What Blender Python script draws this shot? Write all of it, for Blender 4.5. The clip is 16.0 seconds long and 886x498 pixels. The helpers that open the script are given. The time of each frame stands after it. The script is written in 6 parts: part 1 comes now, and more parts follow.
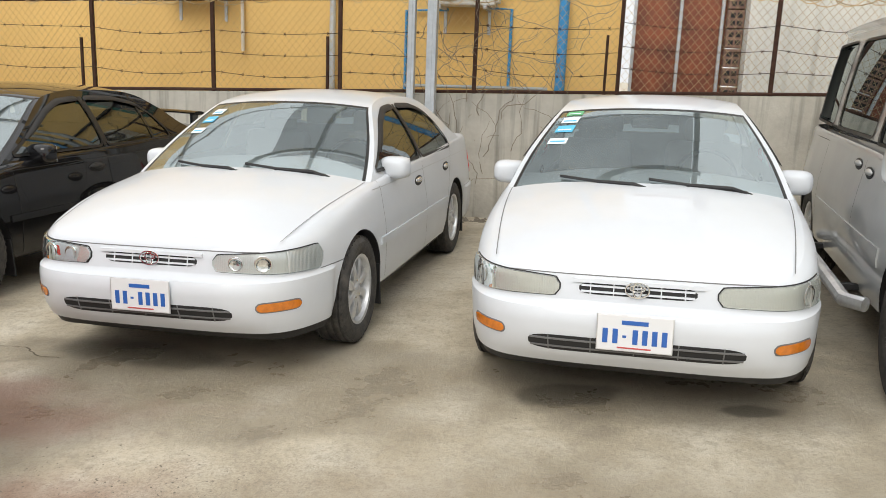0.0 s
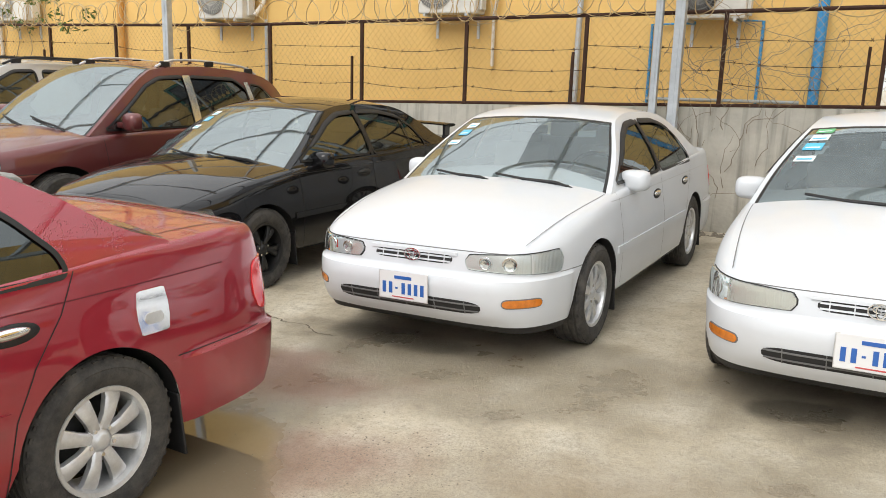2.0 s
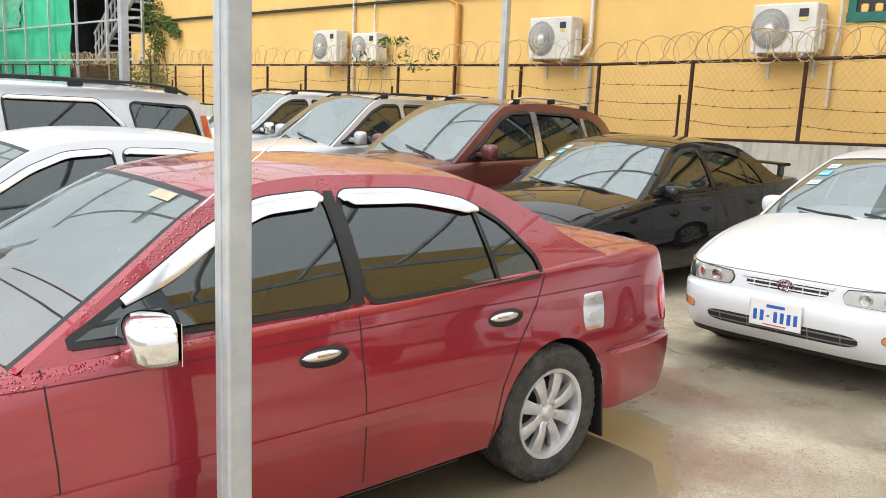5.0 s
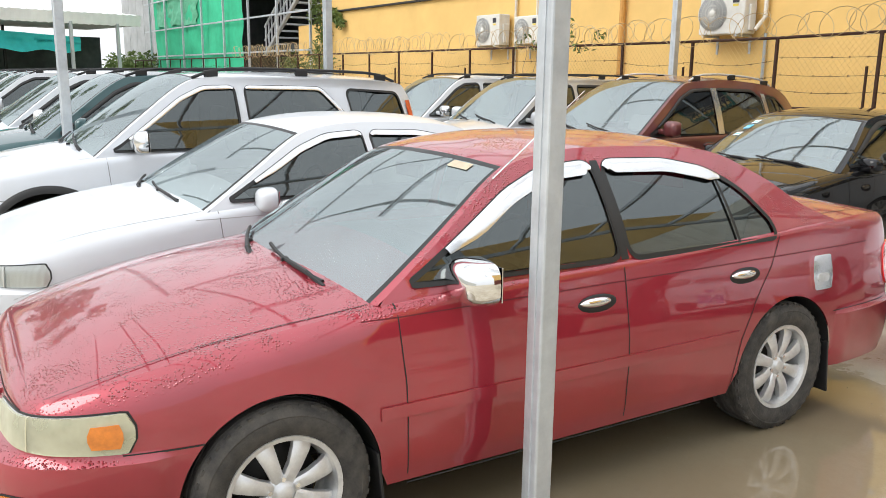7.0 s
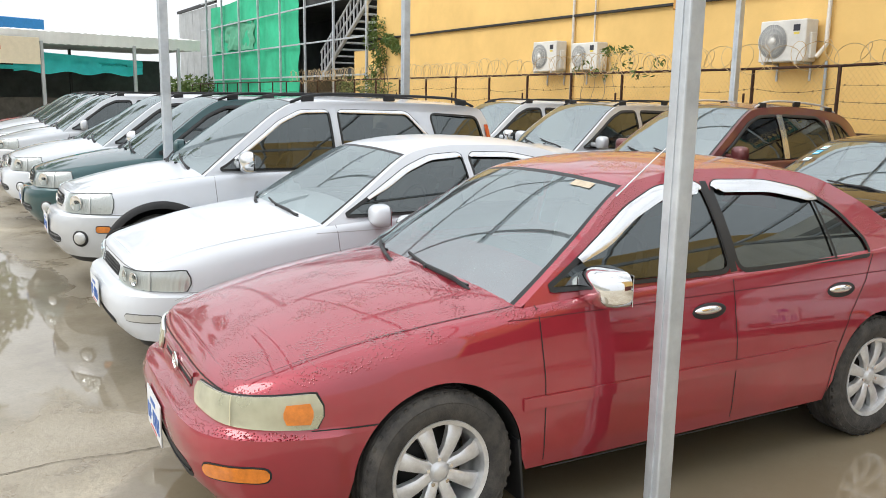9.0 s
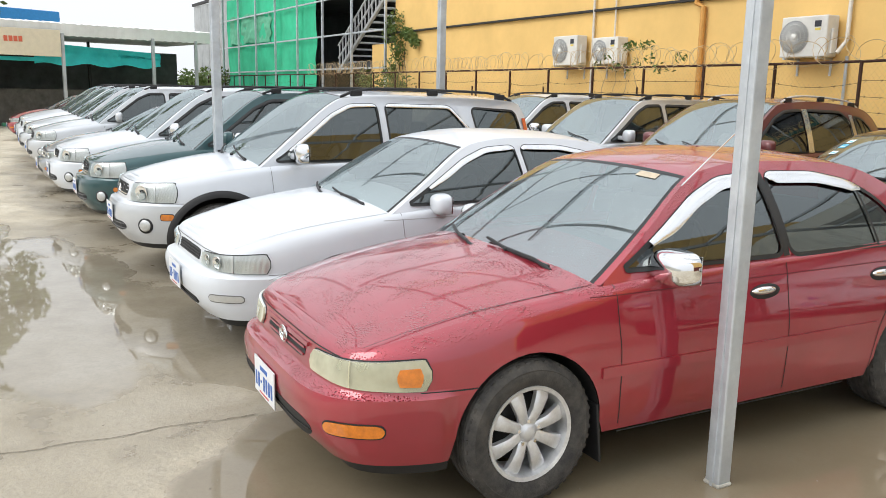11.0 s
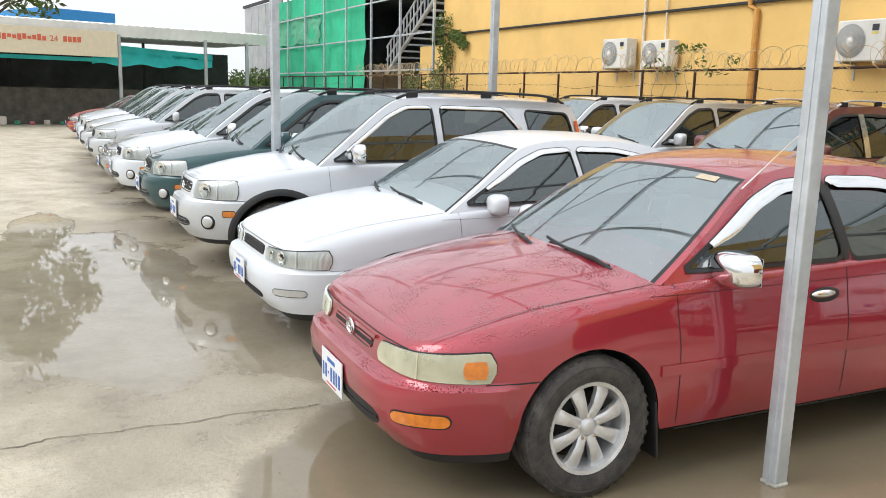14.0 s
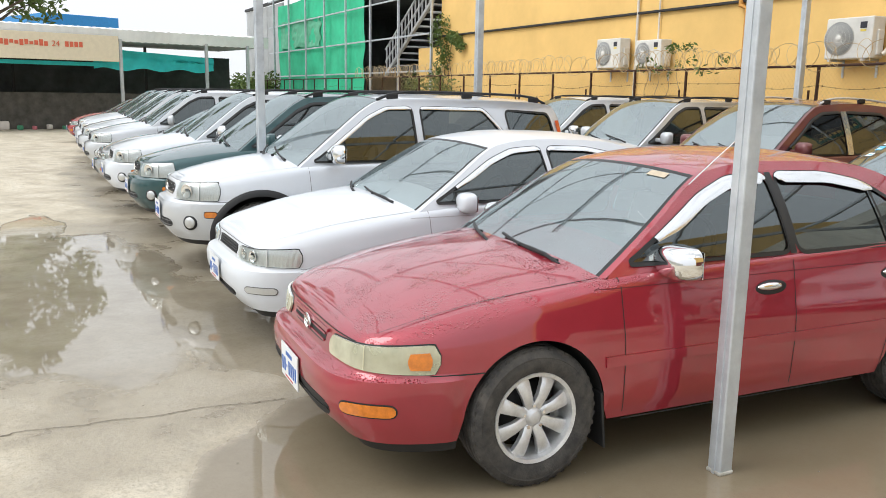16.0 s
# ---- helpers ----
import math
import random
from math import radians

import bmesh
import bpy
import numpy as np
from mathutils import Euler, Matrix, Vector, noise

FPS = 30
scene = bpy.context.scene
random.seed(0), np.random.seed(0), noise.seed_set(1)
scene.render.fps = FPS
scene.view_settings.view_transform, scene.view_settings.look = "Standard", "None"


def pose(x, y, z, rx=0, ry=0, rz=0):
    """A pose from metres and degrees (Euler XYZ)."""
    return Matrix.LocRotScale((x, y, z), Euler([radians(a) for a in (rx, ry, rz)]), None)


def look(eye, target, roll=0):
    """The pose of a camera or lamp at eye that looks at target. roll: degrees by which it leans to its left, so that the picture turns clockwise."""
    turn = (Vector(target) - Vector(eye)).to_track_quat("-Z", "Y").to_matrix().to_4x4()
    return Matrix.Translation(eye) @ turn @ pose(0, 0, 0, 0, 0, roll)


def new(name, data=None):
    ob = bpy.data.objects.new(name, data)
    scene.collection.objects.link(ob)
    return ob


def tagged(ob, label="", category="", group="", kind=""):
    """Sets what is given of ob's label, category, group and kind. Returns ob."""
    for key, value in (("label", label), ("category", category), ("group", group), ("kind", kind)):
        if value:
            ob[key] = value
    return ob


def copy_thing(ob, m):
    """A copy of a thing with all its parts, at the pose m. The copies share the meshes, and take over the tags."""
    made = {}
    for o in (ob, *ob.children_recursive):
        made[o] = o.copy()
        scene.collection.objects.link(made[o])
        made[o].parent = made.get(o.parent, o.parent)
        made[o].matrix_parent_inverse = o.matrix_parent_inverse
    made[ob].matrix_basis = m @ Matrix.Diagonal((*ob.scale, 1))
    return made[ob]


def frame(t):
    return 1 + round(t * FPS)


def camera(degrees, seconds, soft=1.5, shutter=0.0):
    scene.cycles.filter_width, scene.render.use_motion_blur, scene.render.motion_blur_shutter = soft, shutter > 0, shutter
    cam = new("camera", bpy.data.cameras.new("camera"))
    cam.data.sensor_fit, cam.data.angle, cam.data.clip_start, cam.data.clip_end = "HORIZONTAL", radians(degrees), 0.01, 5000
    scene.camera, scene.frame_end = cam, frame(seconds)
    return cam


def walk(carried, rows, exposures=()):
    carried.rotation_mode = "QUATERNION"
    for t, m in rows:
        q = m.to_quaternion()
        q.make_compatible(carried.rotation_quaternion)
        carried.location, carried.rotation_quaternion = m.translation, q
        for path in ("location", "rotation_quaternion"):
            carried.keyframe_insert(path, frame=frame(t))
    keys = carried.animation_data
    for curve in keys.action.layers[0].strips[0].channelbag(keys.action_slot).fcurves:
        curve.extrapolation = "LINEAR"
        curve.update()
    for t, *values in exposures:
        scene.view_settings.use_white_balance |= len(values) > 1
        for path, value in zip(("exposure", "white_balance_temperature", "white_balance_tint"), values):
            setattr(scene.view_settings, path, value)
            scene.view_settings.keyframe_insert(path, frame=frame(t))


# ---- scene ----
cam = camera(57.0, 16.0, soft=0.8)
PATH = [
    (0, (0.076, 0.085, 1.577), (0.095, 2.04, 1.156), 2.2),
    (0.5, (0.077, 0.047, 1.579), (0.032, 2.001, 1.155), 1.6),
    (0.7, (0.056, 0.015, 1.595), (-0.054, 1.968, 1.179), 2.2),
    (1, (0.089, -0.037, 1.585), (-0.137, 1.908, 1.178), 1.0),
    (1.5, (0.104, -0.177, 1.614), (-0.317, 1.731, 1.186), 0.9),
    (2, (0.059, -0.268, 1.631), (-0.473, 1.614, 1.212), 1.8),
    (2.5, (-0.069, -0.399, 1.637), (-0.656, 1.477, 1.266), 1.9),
    (3, (-0.187, -0.572, 1.643), (-0.819, 1.292, 1.288), 1.1),
    (3.5, (-0.22, -0.675, 1.644), (-1.014, 1.124, 1.282), 1.5),
    (4, (-0.211, -0.823, 1.639), (-1.092, 0.937, 1.282), 2.2),
    (4.5, (-0.222, -0.995, 1.648), (-1.254, 0.68, 1.288), 2.1),
    (4.7, (-0.258, -1.021, 1.647), (-1.324, 0.633, 1.286), 2.3),
    (6.8, (-0.419, -1.667, 1.623), (-1.785, -0.262, 1.222), 0.8),
    (7, (-0.408, -1.741, 1.631), (-1.776, -0.342, 1.217), 0.7),
    (7.5, (-0.416, -1.862, 1.635), (-1.845, -0.527, 1.215), 0.8),
    (8, (-0.455, -2.023, 1.635), (-1.863, -0.658, 1.239), 1.3),
    (8.5, (-0.457, -2.17, 1.637), (-1.875, -0.812, 1.262), 1.0),
    (9, (-0.422, -2.262, 1.64), (-1.864, -0.923, 1.28), 1.0),
    (9.2, (-0.4, -2.326, 1.639), (-1.847, -0.991, 1.284), 1.4),
    (11.3, (-0.404, -2.795, 1.658), (-1.855, -1.471, 1.279), 1.1),
    (11.5, (-0.418, -2.826, 1.65), (-1.873, -1.505, 1.278), 1.1),
    (12, (-0.428, -2.845, 1.648), (-1.916, -1.558, 1.289), 0.9),
    (12.5, (-0.419, -2.861, 1.652), (-1.943, -1.616, 1.294), 0.8),
    (13, (-0.405, -2.873, 1.659), (-1.938, -1.641, 1.296), 0.8),
    (13.5, (-0.392, -2.882, 1.66), (-1.923, -1.65, 1.287), 1.0),
    (14, (-0.38, -2.894, 1.659), (-1.896, -1.646, 1.283), 1.5),
    (14.5, (-0.364, -2.887, 1.657), (-1.878, -1.637, 1.275), 1.3),
    (15, (-0.304, -2.839, 1.659), (-1.833, -1.605, 1.283), 1.3),
    (15.5, (-0.214, -2.784, 1.658), (-1.748, -1.557, 1.283), 1.2),
    (16, (-0.14, -2.765, 1.658), (-1.668, -1.529, 1.285), 1.0),
]
walk(cam, [(t, look(eye, target, roll)) for t, eye, target, roll in PATH], exposures=[(0, 0.18, 6500, 10), (2, 0.27, 6500, 10), (3.5, 0.38, 6480, 10), (4.7, 0.39, 6450, 10), (7, 0.37, 6330, 10), (8.5, 0.27, 6280, 10), (11.5, 0.22, 6250, 10), (16, 0.22, 6250, 10)])

# ---- world and light ----
world = bpy.data.worlds.new("overcast_sky")
scene.world = world
world.use_nodes = True
wn, wl = world.node_tree.nodes, world.node_tree.links
wbg = wn["Background"]
sky = wn.new("ShaderNodeTexSky")
sky.sky_type, sky.sun_disc = "NISHITA", False
sky.sun_elevation, sky.sun_rotation = radians(43), radians(199)
sky.air_density, sky.dust_density, sky.ozone_density = 1.0, 6.0, 1.0
# a layer of bright even cloud over the clear sky
cloud = wn.new("ShaderNodeMix")
cloud.data_type = "RGBA"
cloud.inputs[0].default_value = 0.9
# an overcast dome is about three times brighter overhead than at the horizon
dome = wn.new("ShaderNodeTexCoord")
rise = wn.new("ShaderNodeSeparateXYZ")
wl.new(dome.outputs["Generated"], rise.inputs[0])
grade = wn.new("ShaderNodeMapRange")
grade.inputs[1].default_value, grade.inputs[2].default_value, grade.inputs[3].default_value, grade.inputs[4].default_value = 0.0, 1.0, 9.2, 14.5
wl.new(rise.outputs[2], grade.inputs[0])
white = wn.new("ShaderNodeVectorMath")
white.operation = "SCALE"
white.inputs[0].default_value = (0.985, 1.0, 1.01)
wl.new(grade.outputs[0], white.inputs["Scale"])
wl.new(white.outputs[0], cloud.inputs[7])
wl.new(sky.outputs[0], cloud.inputs[6])
wl.new(cloud.outputs[2], wbg.inputs[0])
wbg.inputs[1].default_value = 0.1
sun = new("sun", bpy.data.lights.new("sun", "SUN"))
sun.data.energy, sun.data.angle, sun.data.color = 1.5, radians(40), (1.0, 0.96, 0.9)
sun.matrix_world = look((0, 0, 30), (3.5, 10.0, 20.0))


# ---- materials ----
def mat(name, color, rough=0.5, metal=0.0, coat=0.0, spots=0.0, scale=6.0, bump=0.0, bscale=60.0, second=None, spec=0.5, transmission=0.0, alpha=1.0):
    """A surface with large-scale soiling of its colour and fine relief."""
    m = bpy.data.materials.new(name)
    m.use_nodes = True
    n, l = m.node_tree.nodes, m.node_tree.links
    b = n["Principled BSDF"]
    b.inputs["Base Color"].default_value = (*color, 1)
    b.inputs["Roughness"].default_value = rough
    b.inputs["Metallic"].default_value = metal
    b.inputs["Coat Weight"].default_value = coat
    b.inputs["Coat Roughness"].default_value = 0.03
    b.inputs["Specular IOR Level"].default_value = spec
    b.inputs["Transmission Weight"].default_value = transmission
    geo = n.new("ShaderNodeTexCoord")
    if spots:
        big = n.new("ShaderNodeTexNoise")
        big.inputs["Scale"].default_value, big.inputs["Detail"].default_value, big.inputs["Roughness"].default_value = scale, 8, 0.65
        l.new(geo.outputs["Object"], big.inputs["Vector"])
        ramp = n.new("ShaderNodeMapRange")
        ramp.inputs[1].default_value, ramp.inputs[2].default_value = 0.35, 0.7
        l.new(big.outputs[0], ramp.inputs[0])
        mix = n.new("ShaderNodeMix")
        mix.data_type = "RGBA"
        mix.inputs[6].default_value = (*color, 1)
        mix.inputs[7].default_value = (*(second or [c * (1 - spots) for c in color]), 1)
        l.new(ramp.outputs[0], mix.inputs[0])
        l.new(mix.outputs[2], b.inputs["Base Color"])
        rr = n.new("ShaderNodeMapRange")
        rr.inputs[3].default_value, rr.inputs[4].default_value = rough, min(1, rough + 0.15)
        l.new(big.outputs[0], rr.inputs[0])
        l.new(rr.outputs[0], b.inputs["Roughness"])
    if bump:
        fine = n.new("ShaderNodeTexNoise")
        fine.inputs["Scale"].default_value, fine.inputs["Detail"].default_value = bscale, 6
        l.new(geo.outputs["Object"], fine.inputs["Vector"])
        bp = n.new("ShaderNodeBump")
        bp.inputs["Strength"].default_value, bp.inputs["Distance"].default_value = bump, 0.01
        l.new(fine.outputs[0], bp.inputs["Height"])
        l.new(bp.outputs[0], b.inputs["Normal"])
    return m


def paint(name, color, metal=0.0, rough=0.35, coat=1.0, drops=0.0, dust=0.06):
    """Clear-coated car paint with dust, and rain drops standing on it where the car is wet."""
    m = mat(name, color, rough, metal, coat, spots=dust, scale=2.2)
    n, l = m.node_tree.nodes, m.node_tree.links
    b = n["Principled BSDF"]
    tc = n["Texture Coordinate"]
    wave = n.new("ShaderNodeTexNoise")
    wave.inputs["Scale"].default_value = 3.0
    l.new(tc.outputs["Object"], wave.inputs["Vector"])
    bp = n.new("ShaderNodeBump")
    bp.inputs["Strength"].default_value, bp.inputs["Distance"].default_value = 0.15, 0.004
    l.new(wave.outputs[0], bp.inputs["Height"])
    last = bp
    if drops:
        v = n.new("ShaderNodeTexVoronoi")
        v.inputs["Scale"].default_value = 105
        l.new(tc.outputs["Object"], v.inputs["Vector"])
        size = n.new("ShaderNodeTexNoise")
        size.inputs["Scale"].default_value, size.inputs["Detail"].default_value = 7, 4
        l.new(tc.outputs["Object"], size.inputs["Vector"])
        lim = n.new("ShaderNodeMapRange")
        lim.inputs[1].default_value, lim.inputs[2].default_value, lim.inputs[3].default_value, lim.inputs[4].default_value = 0.28, 0.6, 0.05, 0.5
        l.new(size.outputs[0], lim.inputs[0])
        sub = n.new("ShaderNodeMath")
        sub.operation, sub.use_clamp = "SUBTRACT", True
        l.new(lim.outputs[0], sub.inputs[0])
        l.new(v.outputs["Distance"], sub.inputs[1])
        # only faces that look up hold drops
        ge = n.new("ShaderNodeNewGeometry")
        sep = n.new("ShaderNodeSeparateXYZ")
        l.new(ge.outputs["Normal"], sep.inputs[0])
        up = n.new("ShaderNodeMapRange")
        up.inputs[1].default_value, up.inputs[2].default_value = 0.3, 0.8
        l.new(sep.outputs[2], up.inputs[0])
        mul = n.new("ShaderNodeMath")
        mul.operation = "MULTIPLY"
        l.new(sub.outputs[0], mul.inputs[0])
        l.new(up.outputs[0], mul.inputs[1])
        b2 = n.new("ShaderNodeBump")
        b2.inputs["Strength"].default_value, b2.inputs["Distance"].default_value = min(1.0, drops), 0.015
        l.new(mul.outputs[0], b2.inputs["Height"])
        l.new(bp.outputs[0], b2.inputs["Normal"])
        last = b2
    l.new(last.outputs[0], b.inputs["Coat Normal"])
    l.new(last.outputs[0], b.inputs["Normal"])
    return m


def thin_glass(name, tint, ior=1.5, drops=0.0, haze=0.0, dull=(0.55, 0.56, 0.55)):
    """A thin pane: see-through with a tint, and a mirror at glancing angles."""
    m = bpy.data.materials.new(name)
    m.use_nodes = True
    n, l = m.node_tree.nodes, m.node_tree.links
    n.clear()
    out = n.new("ShaderNodeOutputMaterial")
    tr = n.new("ShaderNodeBsdfTransparent")
    tr.inputs[0].default_value = (*tint, 1)
    gl = n.new("ShaderNodeBsdfGlossy")
    gl.inputs["Roughness"].default_value = 0.01
    gl.inputs["Color"].default_value = (0.9, 0.99, 1.0, 1)
    fr = n.new("ShaderNodeFresnel")
    fr.inputs[0].default_value = ior
    mx = n.new("ShaderNodeMixShader")
    l.new(fr.outputs[0], mx.inputs[0])
    l.new(tr.outputs[0], mx.inputs[1])
    l.new(gl.outputs[0], mx.inputs[2])
    last = mx
    tc = n.new("ShaderNodeTexCoord")
    if haze:
        df = n.new("ShaderNodeBsdfDiffuse")
        df.inputs[0].default_value = (*dull, 1)
        no = n.new("ShaderNodeTexNoise")
        no.inputs["Scale"].default_value, no.inputs["Detail"].default_value = 5, 8
        l.new(tc.outputs["Object"], no.inputs["Vector"])
        mr = n.new("ShaderNodeMapRange")
        mr.inputs[1].default_value, mr.inputs[2].default_value, mr.inputs[3].default_value, mr.inputs[4].default_value = 0.3, 0.75, haze * 0.4, haze * 1.5
        l.new(no.outputs[0], mr.inputs[0])
        m2 = n.new("ShaderNodeMixShader")
        l.new(mr.outputs[0], m2.inputs[0])
        l.new(mx.outputs[0], m2.inputs[1])
        l.new(df.outputs[0], m2.inputs[2])
        last = m2
    if drops:
        v = n.new("ShaderNodeTexVoronoi")
        v.inputs["Scale"].default_value = 95
        l.new(tc.outputs["Object"], v.inputs["Vector"])
        sz = n.new("ShaderNodeTexNoise")
        sz.inputs["Scale"].default_value = 4
        l.new(tc.outputs["Object"], sz.inputs["Vector"])
        lim = n.new("ShaderNodeMapRange")
        lim.inputs[1].default_value, lim.inputs[2].default_value, lim.inputs[4].default_value = 0.45, 0.7, 0.36
        l.new(sz.outputs[0], lim.inputs[0])
        sub = n.new("ShaderNodeMath")
        sub.operation, sub.use_clamp = "SUBTRACT", True
        l.new(lim.outputs[0], sub.inputs[0])
        l.new(v.outputs["Distance"], sub.inputs[1])
        bp = n.new("ShaderNodeBump")
        bp.inputs["Strength"].default_value, bp.inputs["Distance"].default_value = drops, 0.01
        l.new(sub.outputs[0], bp.inputs["Height"])
        l.new(bp.outputs[0], gl.inputs["Normal"])
    l.new(last.outputs[0], out.inputs[0])
    return m


M_WHITE = paint("white_paint", (0.64, 0.67, 0.705), rough=0.35, coat=0.55, dust=0.05)
M_WHITE.node_tree.nodes["Principled BSDF"].inputs["Specular IOR Level"].default_value = 0.3
M_RED = paint("red_paint", (0.36, 0.015, 0.034), metal=0.45, rough=0.32, drops=1.0, dust=0.2)
M_RED.node_tree.nodes["Principled BSDF"].inputs["Coat IOR"].default_value = 1.75
M_BLACK = paint("black_paint", (0.008, 0.008, 0.009), rough=0.3)
M_BLACK.node_tree.nodes["Principled BSDF"].inputs["Specular IOR Level"].default_value = 0.02
M_MAROON = paint("maroon_paint", (0.14, 0.03, 0.03), metal=0.4, drops=0.4, rough=0.35)
M_SILVER = paint("silver_paint", (0.56, 0.58, 0.6), metal=0.45, rough=0.35)
M_PEARL = paint("pearl_white_paint", (0.64, 0.67, 0.715), metal=0.1, rough=0.32)
M_GREEN = paint("dark_green_paint", (0.015, 0.065, 0.07), metal=0.4, rough=0.35)
M_GREY = paint("grey_paint", (0.33, 0.34, 0.35), metal=0.5, rough=0.35)
M_TRIM = mat("black_plastic", (0.018, 0.018, 0.019), 0.5, bump=0.1, bscale=300, spots=0.4)
M_SEAL = mat("black_rubber_seal", (0.012, 0.012, 0.012), 0.45)
M_SEAM = mat("panel_gap", (0.02, 0.02, 0.02), 0.8)
M_CREASERED = mat("dark_red_crease_line", (0.15, 0.008, 0.018), 0.5)
M_CREASEWHITE = mat("grey_crease_line", (0.45, 0.46, 0.47), 0.5)
M_GAPW = mat("panel_gap_on_white", (0.16, 0.16, 0.16), 0.8)
M_CHROME = mat("chrome", (0.8, 0.8, 0.8), 0.07, 1.0)
M_VISOR = mat("bright_visor", (0.72, 0.73, 0.74), 0.16, 0.9)
M_ALLOY = mat("alloy", (0.78, 0.79, 0.8), 0.28, 0.6, spots=0.3, scale=14)
M_DARKALLOY = mat("black_alloy", (0.03, 0.03, 0.03), 0.35, 0.4)
M_TYRE = mat("tyre_rubber", (0.028, 0.027, 0.026), 0.75, spots=0.5, scale=18, second=(0.085, 0.078, 0.068), bump=0.35, bscale=120)
M_LENS = thin_glass("lamp_lens", (0.95, 0.96, 0.95), ior=1.45, haze=0.05, dull=(0.72, 0.73, 0.72))
M_OLDLENS = thin_glass("yellowed_lamp_lens", (0.85, 0.84, 0.68), haze=0.45, dull=(0.72, 0.69, 0.52))
M_LENSRIB = mat("yellowed_plastic_rib", (0.5, 0.47, 0.33), 0.3)
M_AMBER = mat("amber_lens", (0.75, 0.22, 0.015), 0.12, coat=1.0, spots=0.35, scale=30)
M_DIMBOWL = mat("smoked_reflector", (0.12, 0.12, 0.12), 0.2, 0.6)
M_TAIL = mat("red_lens", (0.72, 0.03, 0.035), 0.1, coat=1.0)
M_BOWL = mat("lamp_reflector", (0.6, 0.61, 0.6), 0.28, 0.6, bump=0.12, bscale=40)
# pressed flutes behind the lamp glass
_n, _l = M_BOWL.node_tree.nodes, M_BOWL.node_tree.links
_w = _n.new("ShaderNodeTexWave")
_w.bands_direction = "Y"
_w.inputs["Scale"].default_value, _w.inputs["Distortion"].default_value = 28.0, 0.3
_l.new(_n["Texture Coordinate"].outputs["Object"], _w.inputs["Vector"])
_l.new(_w.outputs["Fac"], _n["Bump"].inputs["Height"])
M_TAILO = mat("orange_red_lens", (0.62, 0.06, 0.015), 0.12, coat=1.0)
# pale blue haze: film on the glass, with sky sheen painted into its colour
M_SHIELD = thin_glass("windscreen_glass", (0.55, 0.62, 0.61), 3.5, drops=0.6, haze=0.06, dull=(0.62, 0.74, 0.77))
M_TINT = thin_glass("tinted_glass", (0.1, 0.105, 0.1), 2.0, haze=0.012)
M_SEAT = mat("grey_cloth", (0.34, 0.34, 0.32), 0.9, spots=0.3, bump=0.3, bscale=400)
M_PLATE = mat("plate_white", (0.75, 0.76, 0.77), 0.35)
M_BLUE = mat("plate_blue", (0.03, 0.12, 0.42), 0.4)
M_PLATERED = mat("plate_red", (0.5, 0.08, 0.08), 0.5)
M_STICKER = mat("sticker_blue", (0.1, 0.5, 0.78), 0.4)
M_STICKW = mat("sticker_white", (0.78, 0.85, 0.88), 0.4)
M_CREAM = mat("sticker_cream", (0.6, 0.5, 0.36), 0.5, spots=0.3, scale=20)
M_STICKG = mat("sticker_green", (0.12, 0.45, 0.2), 0.4)


# ---- mesh tools ----
def mesh_part(name, verts, faces, material, parent=None, smooth=True, label="", normals=None):
    me = bpy.data.meshes.new(name)
    me.from_pydata([tuple(v) for v in verts], [], [tuple(f) for f in faces])
    bm = bmesh.new()
    bm.from_mesh(me)
    if normals is None:
        bmesh.ops.remove_doubles(bm, verts=bm.verts, dist=1e-5)
    bm.to_mesh(me)
    bm.free()
    me.materials.append(material)
    if smooth:
        me.polygons.foreach_set("use_smooth", [True] * len(me.polygons))
    if normals is not None:
        me.normals_split_custom_set_from_vertices([tuple(v) for v in normals])
    ob = new(name, me)
    ob.parent = parent
    if label:
        tagged(ob, label)
    return ob


def part(name, bm, material, parent=None, label="", smooth=False, sharp=35):
    me = bpy.data.meshes.new(name)
    bmesh.ops.recalc_face_normals(bm, faces=bm.faces)
    bm.to_mesh(me)
    bm.free()
    me.materials.append(material)
    if smooth:
        me.polygons.foreach_set("use_smooth", [True] * len(me.polygons))
        me.set_sharp_from_angle(angle=radians(sharp))
    ob = new(name, me)
    ob.parent = parent
    if label:
        tagged(ob, label)
    return ob


def thing(name, label, category, group="", m=None):
    ob = new(name)
    ob.empty_display_size = 0.1
    tagged(ob, label, category, group)
    if m is not None:
        ob.matrix_basis = m
    return ob


def box(bm, c, s, bevel=0.0, m=None, seg=2):
    r = bmesh.ops.create_cube(bm, size=1)
    vs = r["verts"]
    bmesh.ops.scale(bm, vec=s, verts=vs)
    if bevel:
        es = list({e for v in vs for e in v.link_edges})
        rb = bmesh.ops.bevel(bm, geom=es, offset=bevel, segments=seg, affect="EDGES", profile=0.5)
        vs = list({v for f in rb["faces"] for v in f.verts} | {v for v in vs if v.is_valid})
    mm = Matrix.Translation(c) if m is None else m @ Matrix.Translation(c)
    bmesh.ops.transform(bm, matrix=mm, verts=vs)
    return bm


def boxed(c, s, bevel=0.0, m=None):
    return box(bmesh.new(), c, s, bevel, m)


